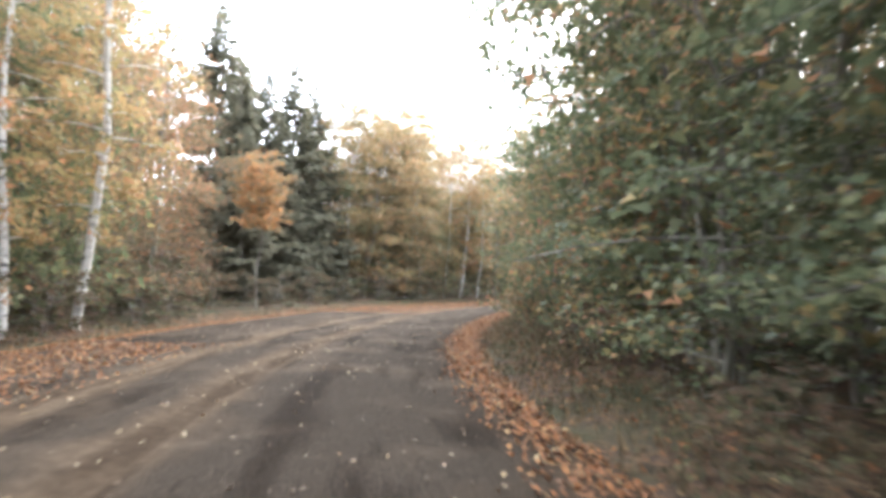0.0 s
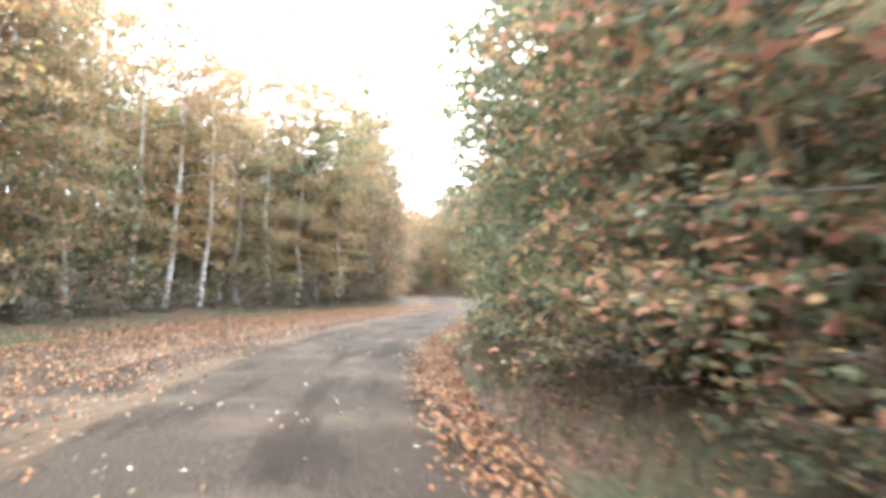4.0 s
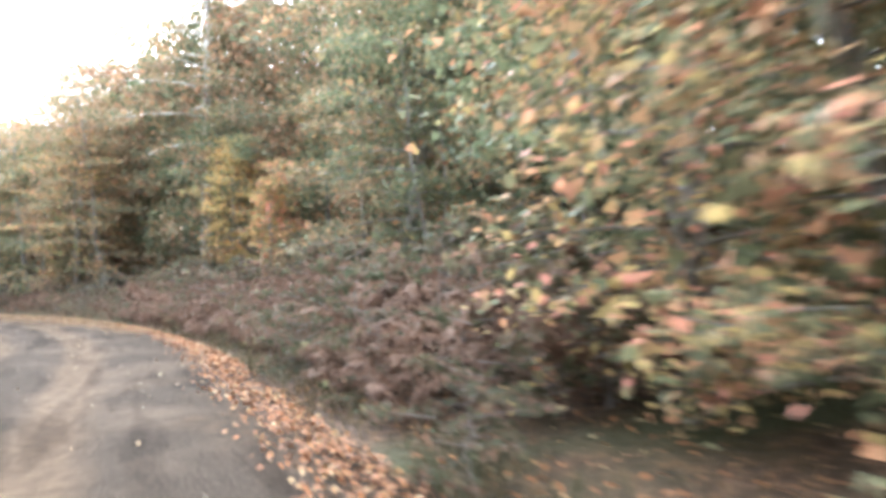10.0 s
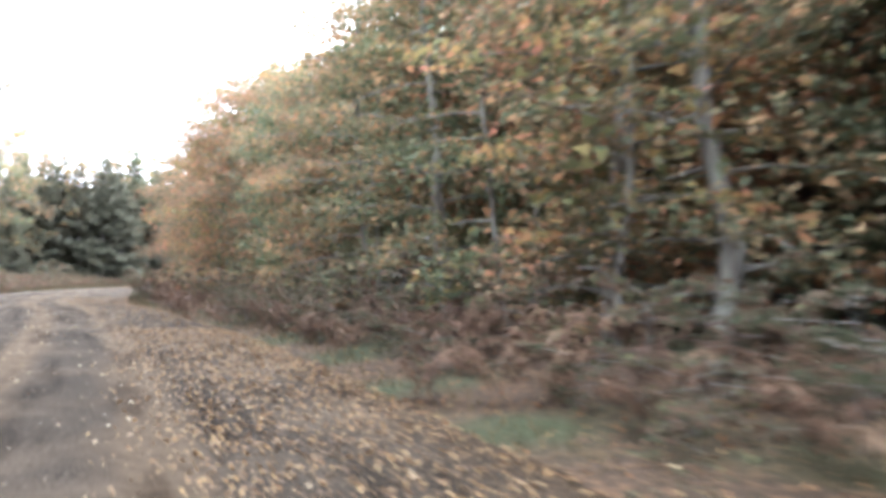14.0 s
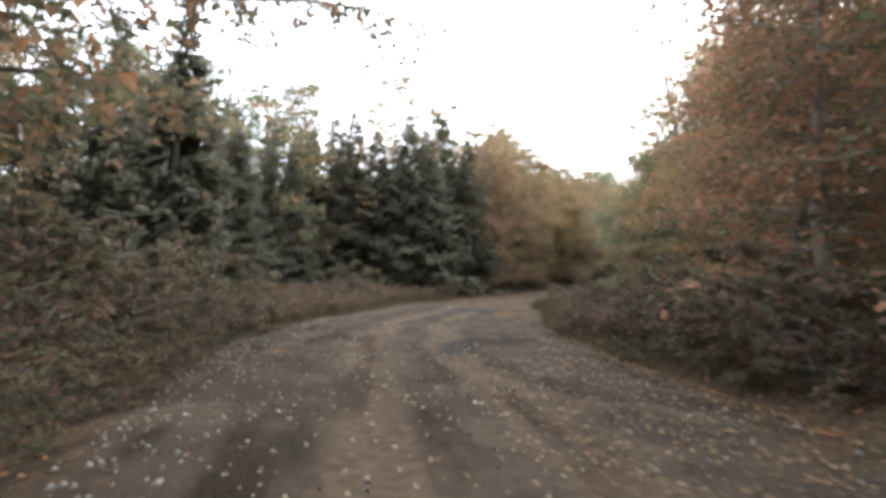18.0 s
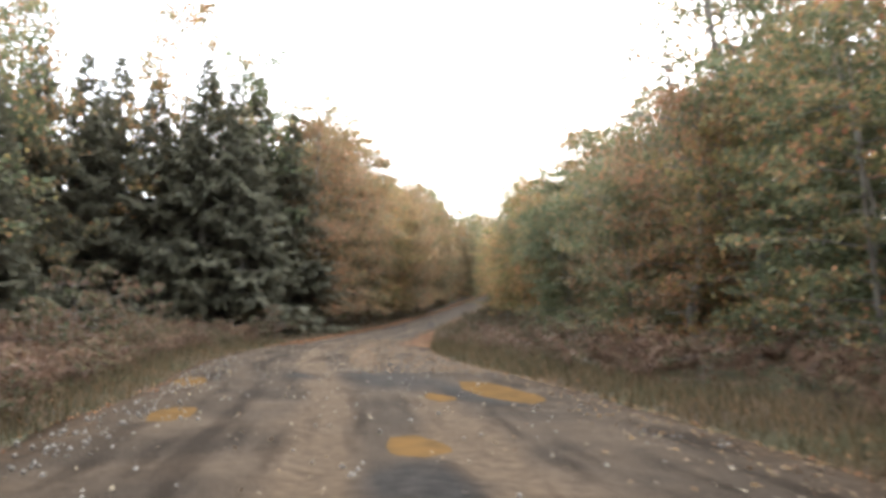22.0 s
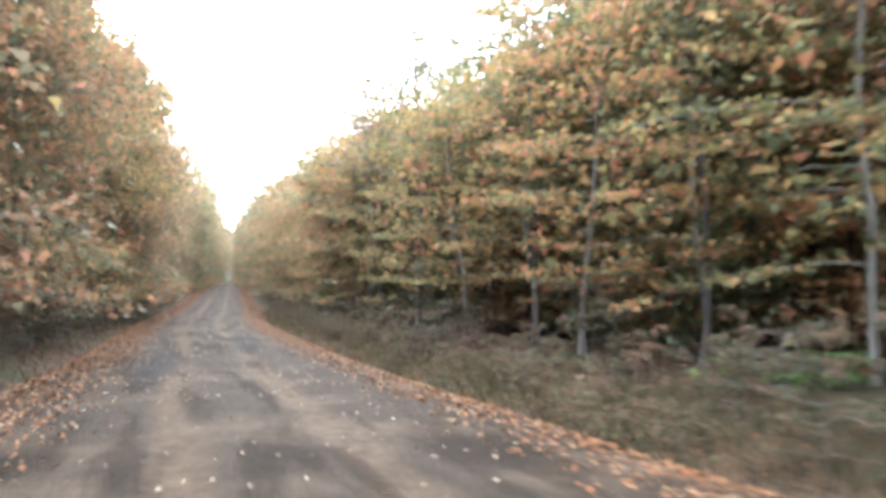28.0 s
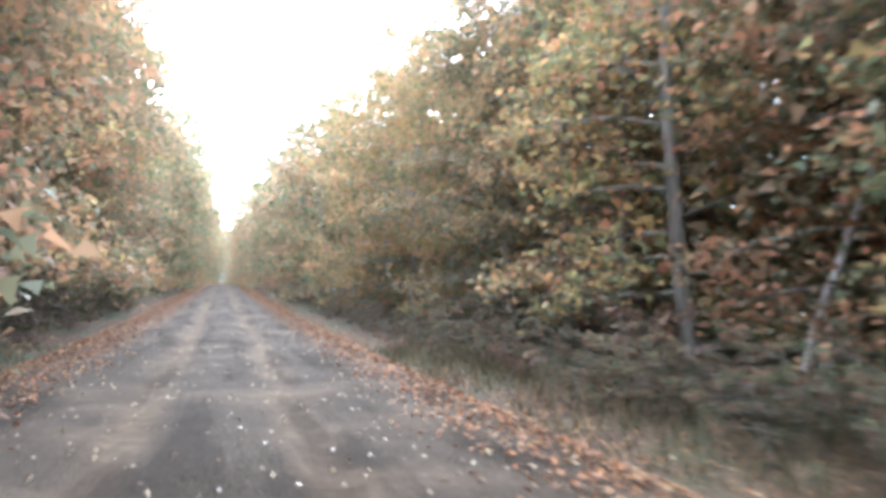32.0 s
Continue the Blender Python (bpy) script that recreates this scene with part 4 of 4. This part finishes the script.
line(30.4, 36, 5.4, 5.0, 1.3, ["scrub"], 0.55, 0.3)
line(30.5, 34.5, 12.4, 11.6, 2.3, ["thick"], 1.15, 0.4)
line(28.8, 37.0, -9.6, -9.6, 2.5, ["thick"], 1.05, 0.3)
line(-1, 3, -9.2, -9.8, 2.0, ["scrub"], 1.2, 0.5)
line(3, 7.5, -12, -12.5, 1.8, ["scrub"], 1.2, 0.8)
line(7.5, 10, -10.5, -8.6, 2.2, ["scrub"], 1.2, 0.5)
line(-1, 10.5, 3.9, 3.2, 4.0, ["scrub"], 0.65, 0.2)

# deeper rows of the wood
for t_, o_, k in ((5.1, 5.0, 1.0), (5.6, 5.1, 0.95), (1.6, 5.6, 0.9)):
    plant("maple", *at(t_, o_), k, 1)
line(12.2, 15.2, 14.2, 13.6, 2.3, ["thick", "thick", "green"], 1.05, 0.3)
line(12.0, 16.0, 16.6, 16.2, 2.4, ["thick"], 1.3, 0.4)
line(12.6, 16.0, 15.2, 14.6, 4.0, ["oak", "oak"], 1.6, 0.3)
line(25.0, 31.0, 16.0, 14.5, 2.8, ["thick", "green", "thick"], 1.1, 0.4)
line(29.0, 33.0, 13.6, 11.6, 2.8, ["thick"], 1.0, 0.3)
line(-3, 2.6, -13.0, -13.0, 2.8, ["thick", "thick", "oak"], 1.15, 0.4)
line(6.0, 9.0, -17.4, -14.0, 3.0, ["thick", "green"], 1.15, 0.4)
line(5.5, 9.0, 11.0, 11.0, 2.8, ["thick"], 1.15, 0.3)
for x, y, k in ((-112.3, 147.0, 1.05), (-114.2, 150.0, 1.12), (-116.6, 135.2, 1.05), (-114.6, 155.6, 1.0), (-119, 144, 1.3)):
    plant("spruce", x, y, k, 0)
line(12.0, 14.6, -12.5, -12.0, 3.0, ["thick", "oak"], 1.15, 0.4)


def carpet(name, moulds, rows, corners, mat, label, category, most):
    """Low growth along the road edge, too dense to count, as one mass."""
    shapes = []
    for ob in moulds:
        co = np.empty(len(ob.data.vertices) * 3, np.float32)
        ob.data.vertices.foreach_get("co", co)
        shapes.append(co.reshape(-1, 3)[: corners * most])
    rng = np.random.default_rng(77)
    v = []
    for t0, t1, o0, o1, n, k in rows:
        for i in range(n):
            x, y = at(rng.uniform(t0, t1), rng.uniform(o0, o1))
            if off_road(x, y)[0] < 0.25:
                continue
            a = rng.uniform(0, 6.283)
            r = np.array([[math.cos(a), -math.sin(a), 0], [math.sin(a), math.cos(a), 0], [0, 0, 1]]) * k * rng.uniform(0.7, 1.3)
            v.append(shapes[i % len(shapes)] @ r.T + (x, y, land(x, y) - 0.02))
    v = np.concatenate(v)
    ob = new(name, mesh_of(name, v, np.arange(len(v)).reshape(-1, corners), mat))
    tagged(ob, label, category, kind="stuff")


carpet("low_brambles", [c for ob in SCRUB for c in ob.children if "foliage" in c.name],
       ((15.8, 20.8, -3.2, -2.2, 90, 0.5), (10.9, 14.5, 2.4, 3.6, 60, 0.42), (27.5, 33.0, 4.2, 5.6, 90, 0.42), (-1, 9.5, 2.4, 3.4, 90, 0.4), (20.8, 27.5, 6.6, 9.0, 70, 0.4), (20.8, 27.5, -7.0, -3.2, 150, 0.48)),
       3, M_BRAMBLE, "low green and wine-red bramble shoots on the verge", "brambles", 260)


def bramble_mass():
    """The brambles beyond the second bend, as one mass of leaves and stems."""
    for name, child, corners, mat, label in (("bramble_mass", "foliage", 3, M_BRAMBLE, "dull green and brown brambles crowding the verges"), ("bramble_stems", "stem", 4, M_TWIG, "thin brown bramble stems on the verges")):
        shapes = []
        for ob in SCRUB:
            me = next(c for c in ob.children if child in c.name).data
            co = np.empty(len(me.vertices) * 3, np.float32)
            me.vertices.foreach_get("co", co)
            fa = np.empty(len(me.loops), np.int32)
            me.loops.foreach_get("vertex_index", fa)
            shapes.append((co.reshape(-1, 3), fa.reshape(-1, corners)))
        v, f, base = [], [], 0
        for i, (x, y, k, a) in enumerate(BRAMBLES):
            mv, mf = shapes[i % len(shapes)]
            r = np.array([[math.cos(a), -math.sin(a), 0], [math.sin(a), math.cos(a), 0], [0, 0, 1]]) * k
            v.append(mv @ r.T + (x, y, land(x, y) - 0.03))
            f.append(mf + base)
            base += len(mv)
        ob = new(name, mesh_of(name, np.concatenate(v), np.concatenate(f), mat))
        tagged(ob, label, "brambles", kind="stuff")


def bracken_carpet(rows):
    """The bracken that spreads over the verges beyond the first bank, as one mass."""
    rng = np.random.default_rng(78)
    for t0, t1, o0, o1, n, k in rows:
        for i in range(n):
            x, y = at(rng.uniform(t0, t1), rng.uniform(o0, o1))
            if off_road(x, y)[0] > 0.25:
                CARPET.append((x, y, k * rng.uniform(0.7, 1.3), rng.uniform(0, 6.283)))
    moulds = [CLUMPS["bracken_clump" + str(91 + k)] for k in range(3)]
    v, f, base = [], [], 0
    for i, (x, y, k, a) in enumerate(CARPET):
        mv, mf = moulds[i % 3]
        r = np.array([[math.cos(a), -math.sin(a), 0], [math.sin(a), math.cos(a), 0], [0, 0, 1]]) * k
        v.append(mv @ r.T + (x, y, land(x, y) - 0.03))
        f.append(mf + base)
        base += len(mv)
    ob = new("bracken_carpet", mesh_of("bracken_carpet", np.concatenate(v), np.concatenate(f), M_FERN))
    tagged(ob, "dead reddish-brown bracken spread over the verges", "bracken", kind="stuff")


bracken_carpet(((21.8, 27.6, -13.5, -6.0, 290, 0.7), (21.8, 27.8, -7.5, -3.7, 280, 0.58), (20.5, 28.5, 7.4, 12.3, 260, 0.6), (12.5, 18.0, 4.6, 8.6, 150, 0.6)))
line(15.4, 19.5, 12.8, 12.4, 2.4, ["thick"], 1.2, 0.3)
line(8.6, 10.6, 12.0, 12.0, 2.4, ["thick"], 1.2, 0.3)
# mounds of scrub beside the clearing
for x, y, k in ((-94.6, 122.8, 1.55), (-95.2, 124.4, 1.35), (-93.0, 121.4, 1.3), (-90.6, 118.4, 0.9), (-91.6, 119.6, 1.0)):
    plant("scrub", x, y, k)


bramble_mass()


# ---- single trees and pieces of wood that stand out ----
def lone(ob, x, y, turn=0.0):
    ob.matrix_basis = Matrix.Translation((x, y, land(x, y) - 0.03)) @ Matrix.Rotation(turn, 4, "Z")
    return ob


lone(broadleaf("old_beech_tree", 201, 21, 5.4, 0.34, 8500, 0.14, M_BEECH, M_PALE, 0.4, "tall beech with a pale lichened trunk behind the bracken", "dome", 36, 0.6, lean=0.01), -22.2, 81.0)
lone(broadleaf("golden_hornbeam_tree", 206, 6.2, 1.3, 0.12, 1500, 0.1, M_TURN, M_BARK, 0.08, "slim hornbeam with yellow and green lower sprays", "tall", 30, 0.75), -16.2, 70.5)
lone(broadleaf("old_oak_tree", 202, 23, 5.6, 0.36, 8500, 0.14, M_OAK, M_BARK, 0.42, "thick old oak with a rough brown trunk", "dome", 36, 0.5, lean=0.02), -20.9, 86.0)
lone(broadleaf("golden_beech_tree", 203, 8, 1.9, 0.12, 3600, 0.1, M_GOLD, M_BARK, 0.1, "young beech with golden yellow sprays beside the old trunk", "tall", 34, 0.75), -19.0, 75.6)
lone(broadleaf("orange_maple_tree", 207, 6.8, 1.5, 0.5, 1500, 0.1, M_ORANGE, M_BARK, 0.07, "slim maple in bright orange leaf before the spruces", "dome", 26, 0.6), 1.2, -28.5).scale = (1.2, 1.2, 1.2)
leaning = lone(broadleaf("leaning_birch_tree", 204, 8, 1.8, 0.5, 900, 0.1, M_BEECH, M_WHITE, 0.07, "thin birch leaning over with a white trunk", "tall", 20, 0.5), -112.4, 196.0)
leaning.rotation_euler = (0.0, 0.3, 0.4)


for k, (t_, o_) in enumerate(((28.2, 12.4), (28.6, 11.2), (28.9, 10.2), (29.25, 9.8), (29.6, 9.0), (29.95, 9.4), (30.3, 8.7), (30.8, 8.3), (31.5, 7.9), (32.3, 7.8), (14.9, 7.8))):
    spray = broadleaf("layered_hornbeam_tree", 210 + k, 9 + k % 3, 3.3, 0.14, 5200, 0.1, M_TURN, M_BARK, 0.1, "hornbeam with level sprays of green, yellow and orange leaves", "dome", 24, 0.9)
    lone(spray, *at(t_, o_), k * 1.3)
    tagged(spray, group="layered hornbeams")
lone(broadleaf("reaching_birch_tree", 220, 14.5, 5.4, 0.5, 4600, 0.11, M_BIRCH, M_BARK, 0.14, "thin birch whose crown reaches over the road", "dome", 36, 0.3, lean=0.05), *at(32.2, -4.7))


def overhanging_oak(x, y, tx, ty, height):
    """An oak whose lowest limb reaches out over the road."""
    top = lone(broadleaf("overhanging_oak", 205, 13.5, 5.0, 0.24, 17000, 0.125, M_OAK, M_BARK, 0.2, "roadside oak with one long limb over the road", "dome", 40, 0.4), x, y)
    rng = np.random.default_rng(9)
    far = np.array([tx - x, ty - y])
    s = np.linspace(0, 1, 9)
    w = Wood()
    line_ = np.column_stack([far[0] * s + 0.25 * np.sin(s * 9), far[1] * s, height - 0.4 + 1.3 * s - 1.2 * s ** 2.2])
    w.tube(line_, 0.07, 0.01, 5)
    spots = []
    for k in range(34):
        f = rng.uniform(0.3, 1)
        c = np.array([np.interp(f, s, line_[:, d]) for d in range(3)])
        e = c + np.array([rng.normal(0, 0.4), rng.normal(0, 0.4), rng.uniform(-0.75, 0.1)])
        w.tube([c, (c + e) / 2 + (0, 0, 0.08), e], 0.01, 0.003, 3)
        spots += [c * (1 - g) + e * g + rng.normal(0, 0.07, 3) for g in rng.uniform(0.2, 1.1, 14)]
    limb = part("limb", w.mesh("limb", M_BARK), top)
    part("foliage", leaves(rng, np.array(spots), 0.085, 0.7, 1.4, "foliage", M_OAK), limb)


overhanging_oak(-69.2, 94.4, -65.0, 99.3, 5.3)


M_LUSH = foliage("green_fern_fronds", [(0.0, (0.1, 0.16, 0.05)), (0.6, (0.18, 0.26, 0.08)), (1.0, (0.26, 0.3, 0.1))], trans=0.4)
for k, (x, y, z) in enumerate(((-97.2, 158.3, 1.0), (-96.0, 159.2, 0.8), (-24.5, 75.5, 0.7), (-21.0, 74.5, 0.7), (-106.0, 178.0, 0.7))):
    lush = fern("green_fern", 120 + k, 0.7, 0.8, "bright green fern on the forest edge", 11, M_LUSH)
    lone(lush, x, y, k)
    lush.scale = (z, z, z)
    tagged(lush, group="green ferns")


def stick(t, o, length, turn, seed):
    """A fallen branch with side twigs, lying on the verge."""
    rng = np.random.default_rng(seed)
    w = Wood()
    s_ = np.linspace(0, 1, 7)
    bend = rng.normal(0, 0.12, 2) * length
    spine = np.column_stack([s_ * length, bend[0] * np.sin(s_ * 3), 0.06 + abs(bend[1]) * np.sin(s_ * 3.1) + 0.25 * s_])
    w.tube(spine, 0.028, 0.008, 5)
    for k in range(5):
        c = spine[1 + k]
        w.tube([c, c + np.array([0.25, rng.choice([-1, 1]) * rng.uniform(0.15, 0.4), rng.uniform(0.02, 0.3)])], 0.011, 0.004, 4)
    ob = new("fallen_branch", w.mesh("fallen_branch", M_BARK))
    lone(ob, *at(t, o), turn)
    return tagged(ob, "pale dead branch lying among the verge plants", "branch", "fallen branches")


for k, row in enumerate(((14.6, 5.2, 1.6, 0.6), (11.6, 3.6, 1.3, 2.2), (12.3, 5.0, 1.8, 1.4), (30.6, 6.6, 2.2, 2.6), (31.9, 6.4, 1.8, 0.4), (5.3, 3.4, 1.4, 1.1), (24.9, 8.6, 1.5, 2.9))):
    stick(*row, 300 + k)


def log(x, y, length, r, turn, label):
    """A sawn log: a knobbly barked barrel with pale end grain."""
    bm = bmesh.new()
    rng = np.random.default_rng(3)
    rings, n = [], 14
    for k in range(9):
        rings.append([bm.verts.new((-length / 2 + length * k / 8, math.cos(a) * rr, r + math.sin(a) * rr)) for a, rr in
                      [(2 * math.pi * j / n, r * (1 + 0.06 * noise.noise((k * 0.6, j * 0.9, 1)))) for j in range(n)]])
    for a, b in zip(rings, rings[1:]):
        for j in range(n):
            bm.faces.new((a[j], a[(j + 1) % n], b[(j + 1) % n], b[j]))
    for ring in (rings[0], rings[-1]):
        f = bm.faces.new(ring)
        f.material_index = 1
    bmesh.ops.recalc_face_normals(bm, faces=bm.faces[:])
    me = bpy.data.meshes.new("log")
    bm.to_mesh(me)
    bm.free()
    me.materials.append(M_BARK)
    me.materials.append(M_STONE)
    ob = new("log", me)
    ob.matrix_basis = Matrix.Translation((x, y, land(x, y) - 0.03)) @ Matrix.Rotation(turn, 4, "Z")
    return tagged(ob, label, "log")


log(-10.4, 55.2, 0.9, 0.15, 0.5, "short sawn log with pale end lying in the bracken")


# ---- fallen leaves, grass and pebbles ----
def scatter_litter():
    rng = np.random.default_rng(8)
    pts = []

    def strip(t0, t1, o0, o1, n, soft=0.25):
        t = rng.uniform(t0, t1, n)
        f = rng.uniform(0, 1, n)
        e = rng.normal(0, soft, n)
        for a, b, c in zip(t, f, e):
            lo = o0(a) if callable(o0) else o0
            hi = o1(a) if callable(o1) else o1
            pts.append(at(a, lo + (hi - lo) * b + c))

    re, le = right_edge, left_edge
    strip(-2, 13, lambda a: re(a) - 0.3, lambda a: re(a) + 0.35, 25000, 0.16)
    strip(-2, 1.8, lambda a: le(a) - 0.8, lambda a: le(a) + 3.0, 17000, 0.4)
    strip(1.8, 4.0, lambda a: le(a) - 0.9, lambda a: le(a) + 0.3, 6000, 0.3)
    strip(4.0, 9.0, lambda a: le(a) - 1.5, lambda a: -2.6, 24000, 0.5)
    rusty = len(pts)
    strip(12.4, 16, lambda a: re(a) - min(2.3, 0.35 + 1.15 * (a - 12.4)), lambda a: re(a) + 0.4, 21000, 0.35)
    strip(16, 20.5, lambda a: re(a) - 2.6, lambda a: re(a) + 0.4, 5000, 0.6)
    strip(24.7, 27.8, lambda a: re(a) - 3.4, lambda a: re(a) + 0.3, 6500, 0.5)
    strip(22.5, 24.7, lambda a: re(a) - 1.2, lambda a: re(a) + 0.5, 900, 0.3)
    yellow = len(pts)
    strip(27, 44, lambda a: re(a) - 0.7, lambda a: re(a) + 0.7, 30000, 0.3)
    strip(27, 44, lambda a: le(a) - 0.4, lambda a: le(a) + 0.9, 24000, 0.3)
    strip(-2, 11, lambda a: re(a) + 0.3, lambda a: re(a) + 2.6, 9000, 0.3)
    strip(11, 34, lambda a: re(a) + 0.2, lambda a: re(a) + 3.0, 8000, 0.3)
    strip(-2, 34, lambda a: le(a) - 2.4, lambda a: le(a) - 0.1, 8000, 0.3)
    loose = len(pts)
    strip(-2, 43, lambda a: le(a) + 0.3, lambda a: re(a) - 0.3, 12500, 0.2)
    wells = [(*at(pt, po), pl, pw, float(np.interp(pt, TT, NX)), float(np.interp(pt, TT, NY))) for pt, po, pl, pw in POOLS]

    def dry(x, y):
        for cx, cy, pl, pw, wx, wy in wells:
            dx, dy = x - cx, y - cy
            if ((dx * -wy + dy * wx) / pl) ** 2 + ((dx * wx + dy * wy) / pw) ** 2 < 1.15:
                return rng.uniform() < 0.06
        return True

    gold = [2 if i >= loose else int(rusty <= i < yellow) for i in range(len(pts))]
    keep = [dry(*q) and (i < loose or not (21.0 < off_road(*q)[1] < 24.7 or 5.0 < off_road(*q)[1] < 13.0) or rng.uniform() < 0.25) for i, q in enumerate(pts)]
    gold = np.array([g for g, k in zip(gold, keep) if k])
    pts = [q for q, k in zip(pts, keep) if k]
    p = np.array([(x, y, rise(x, y) + 0.055) for x, y in pts])
    for i, (x, y) in enumerate(pts):
        e = off_road(x, y)[0]
        if e > -0.5:
            p[i, 2] = max(land(x, y), rise(x, y) + 0.01 - 0.2 * min(1, max(0, (e + 0.25) / 0.9)) ** 2) + 0.035
        p[i, 2] += rng.uniform(0, 0.02)
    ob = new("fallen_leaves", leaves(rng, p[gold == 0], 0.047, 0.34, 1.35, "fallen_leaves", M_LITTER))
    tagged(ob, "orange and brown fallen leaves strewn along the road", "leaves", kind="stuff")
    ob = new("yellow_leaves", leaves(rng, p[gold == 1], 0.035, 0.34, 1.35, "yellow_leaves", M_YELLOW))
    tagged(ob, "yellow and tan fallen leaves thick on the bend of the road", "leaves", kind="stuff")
    ob = new("scattered_leaves", leaves(rng, p[gold == 2], 0.037, 0.34, 1.35, "scattered_leaves", M_SHEEN_LEAF))
    tagged(ob, "pale leaves with sky sheen in their colour, scattered over the driven road", "leaves", kind="stuff")


scatter_litter()


def grass():
    rng = np.random.default_rng(4)
    v = []
    for t0, t1, o0, o1, n, h in ((10.3, 12.6, 0.3, 1.0, 900, 0.4), (-2, 10.4, 0.2, 2.4, 13000, 0.3), (10, 20, 0.2, 1.2, 4000, 0.25), (20, 22.6, 0.3, 2.0, 4000, 0.35), (22.6, 30, 0.3, 3.0, 20000, 0.36), (26.5, 34, 0.4, 3.2, 16000, 0.38)):
        for k in range(n):
            t = rng.uniform(t0, t1)
            o = right_edge(t) + rng.uniform(o0, o1)
            x, y = at(t, o)
            v.append((x, y, land(x, y), h))
    for t0, t1, o0, o1, n, h in ((22.4, 27.5, 0.3, 3.0, 11000, 0.38), (-2, 9, 0.4, 2.5, 3500, 0.3), (27, 34, 0.4, 1.5, 2500, 0.25)):
        for k in range(n):
            t = rng.uniform(t0, t1)
            x, y = at(t, left_edge(t) - rng.uniform(o0, o1))
            v.append((x, y, land(x, y), h))
    v = np.array(v)
    n = len(v)
    a = rng.uniform(0, 6.283, n)
    h = v[:, 3] * rng.uniform(0.4, 1.3, n)
    b = rng.normal(0, 0.4, (n, 2)) * h[:, None]
    w = rng.uniform(0.006, 0.014, n)
    base = v[:, :3] - (0, 0, 0.03)
    sd = np.column_stack([np.cos(a), np.sin(a), np.zeros(n)]) * w[:, None]
    tip = base + np.column_stack([b[:, 0], b[:, 1], h])
    verts = np.stack([base - sd, base + sd, tip], 1).reshape(-1, 3)
    ob = new("verge_grass", mesh_of("verge_grass", verts, np.arange(3 * n).reshape(-1, 3), M_GRASS))
    tagged(ob, "thin green and straw-coloured grass along the verges", "grass", kind="stuff")


grass()


def pebbles():
    rng = np.random.default_rng(6)
    v, f = [], []
    for k in range(1500):
        t = rng.uniform(16.5, 26)
        o = left_edge(t) + abs(rng.normal(0, 0.6)) if rng.uniform() < 0.6 else rng.uniform(left_edge(t), right_edge(t))
        x, y = at(t, o)
        r = 0.018 * rng.uniform(0.6, 2.2)
        c = np.array([x, y, rise(x, y) + 0.03])
        a = rng.uniform(0, 6.28)
        ring = [c + np.array([math.cos(a + j * 1.5708) * r * rng.uniform(0.7, 1.3), math.sin(a + j * 1.5708) * r * rng.uniform(0.7, 1.3), -0.2 * r]) for j in range(4)]
        n = len(v)
        v += ring + [c + (0, 0, r * 0.9), c - (0, 0, r)]
        for j in range(4):
            f += [(n + j, n + (j + 1) % 4, n + 4), (n + (j + 1) % 4, n + j, n + 5)]
    ob = new("pebbles", mesh_of("pebbles", np.array(v), np.array(f), M_STONE))
    tagged(ob, "pale loose stones scattered on the road surface", "stones", kind="stuff")


pebbles()
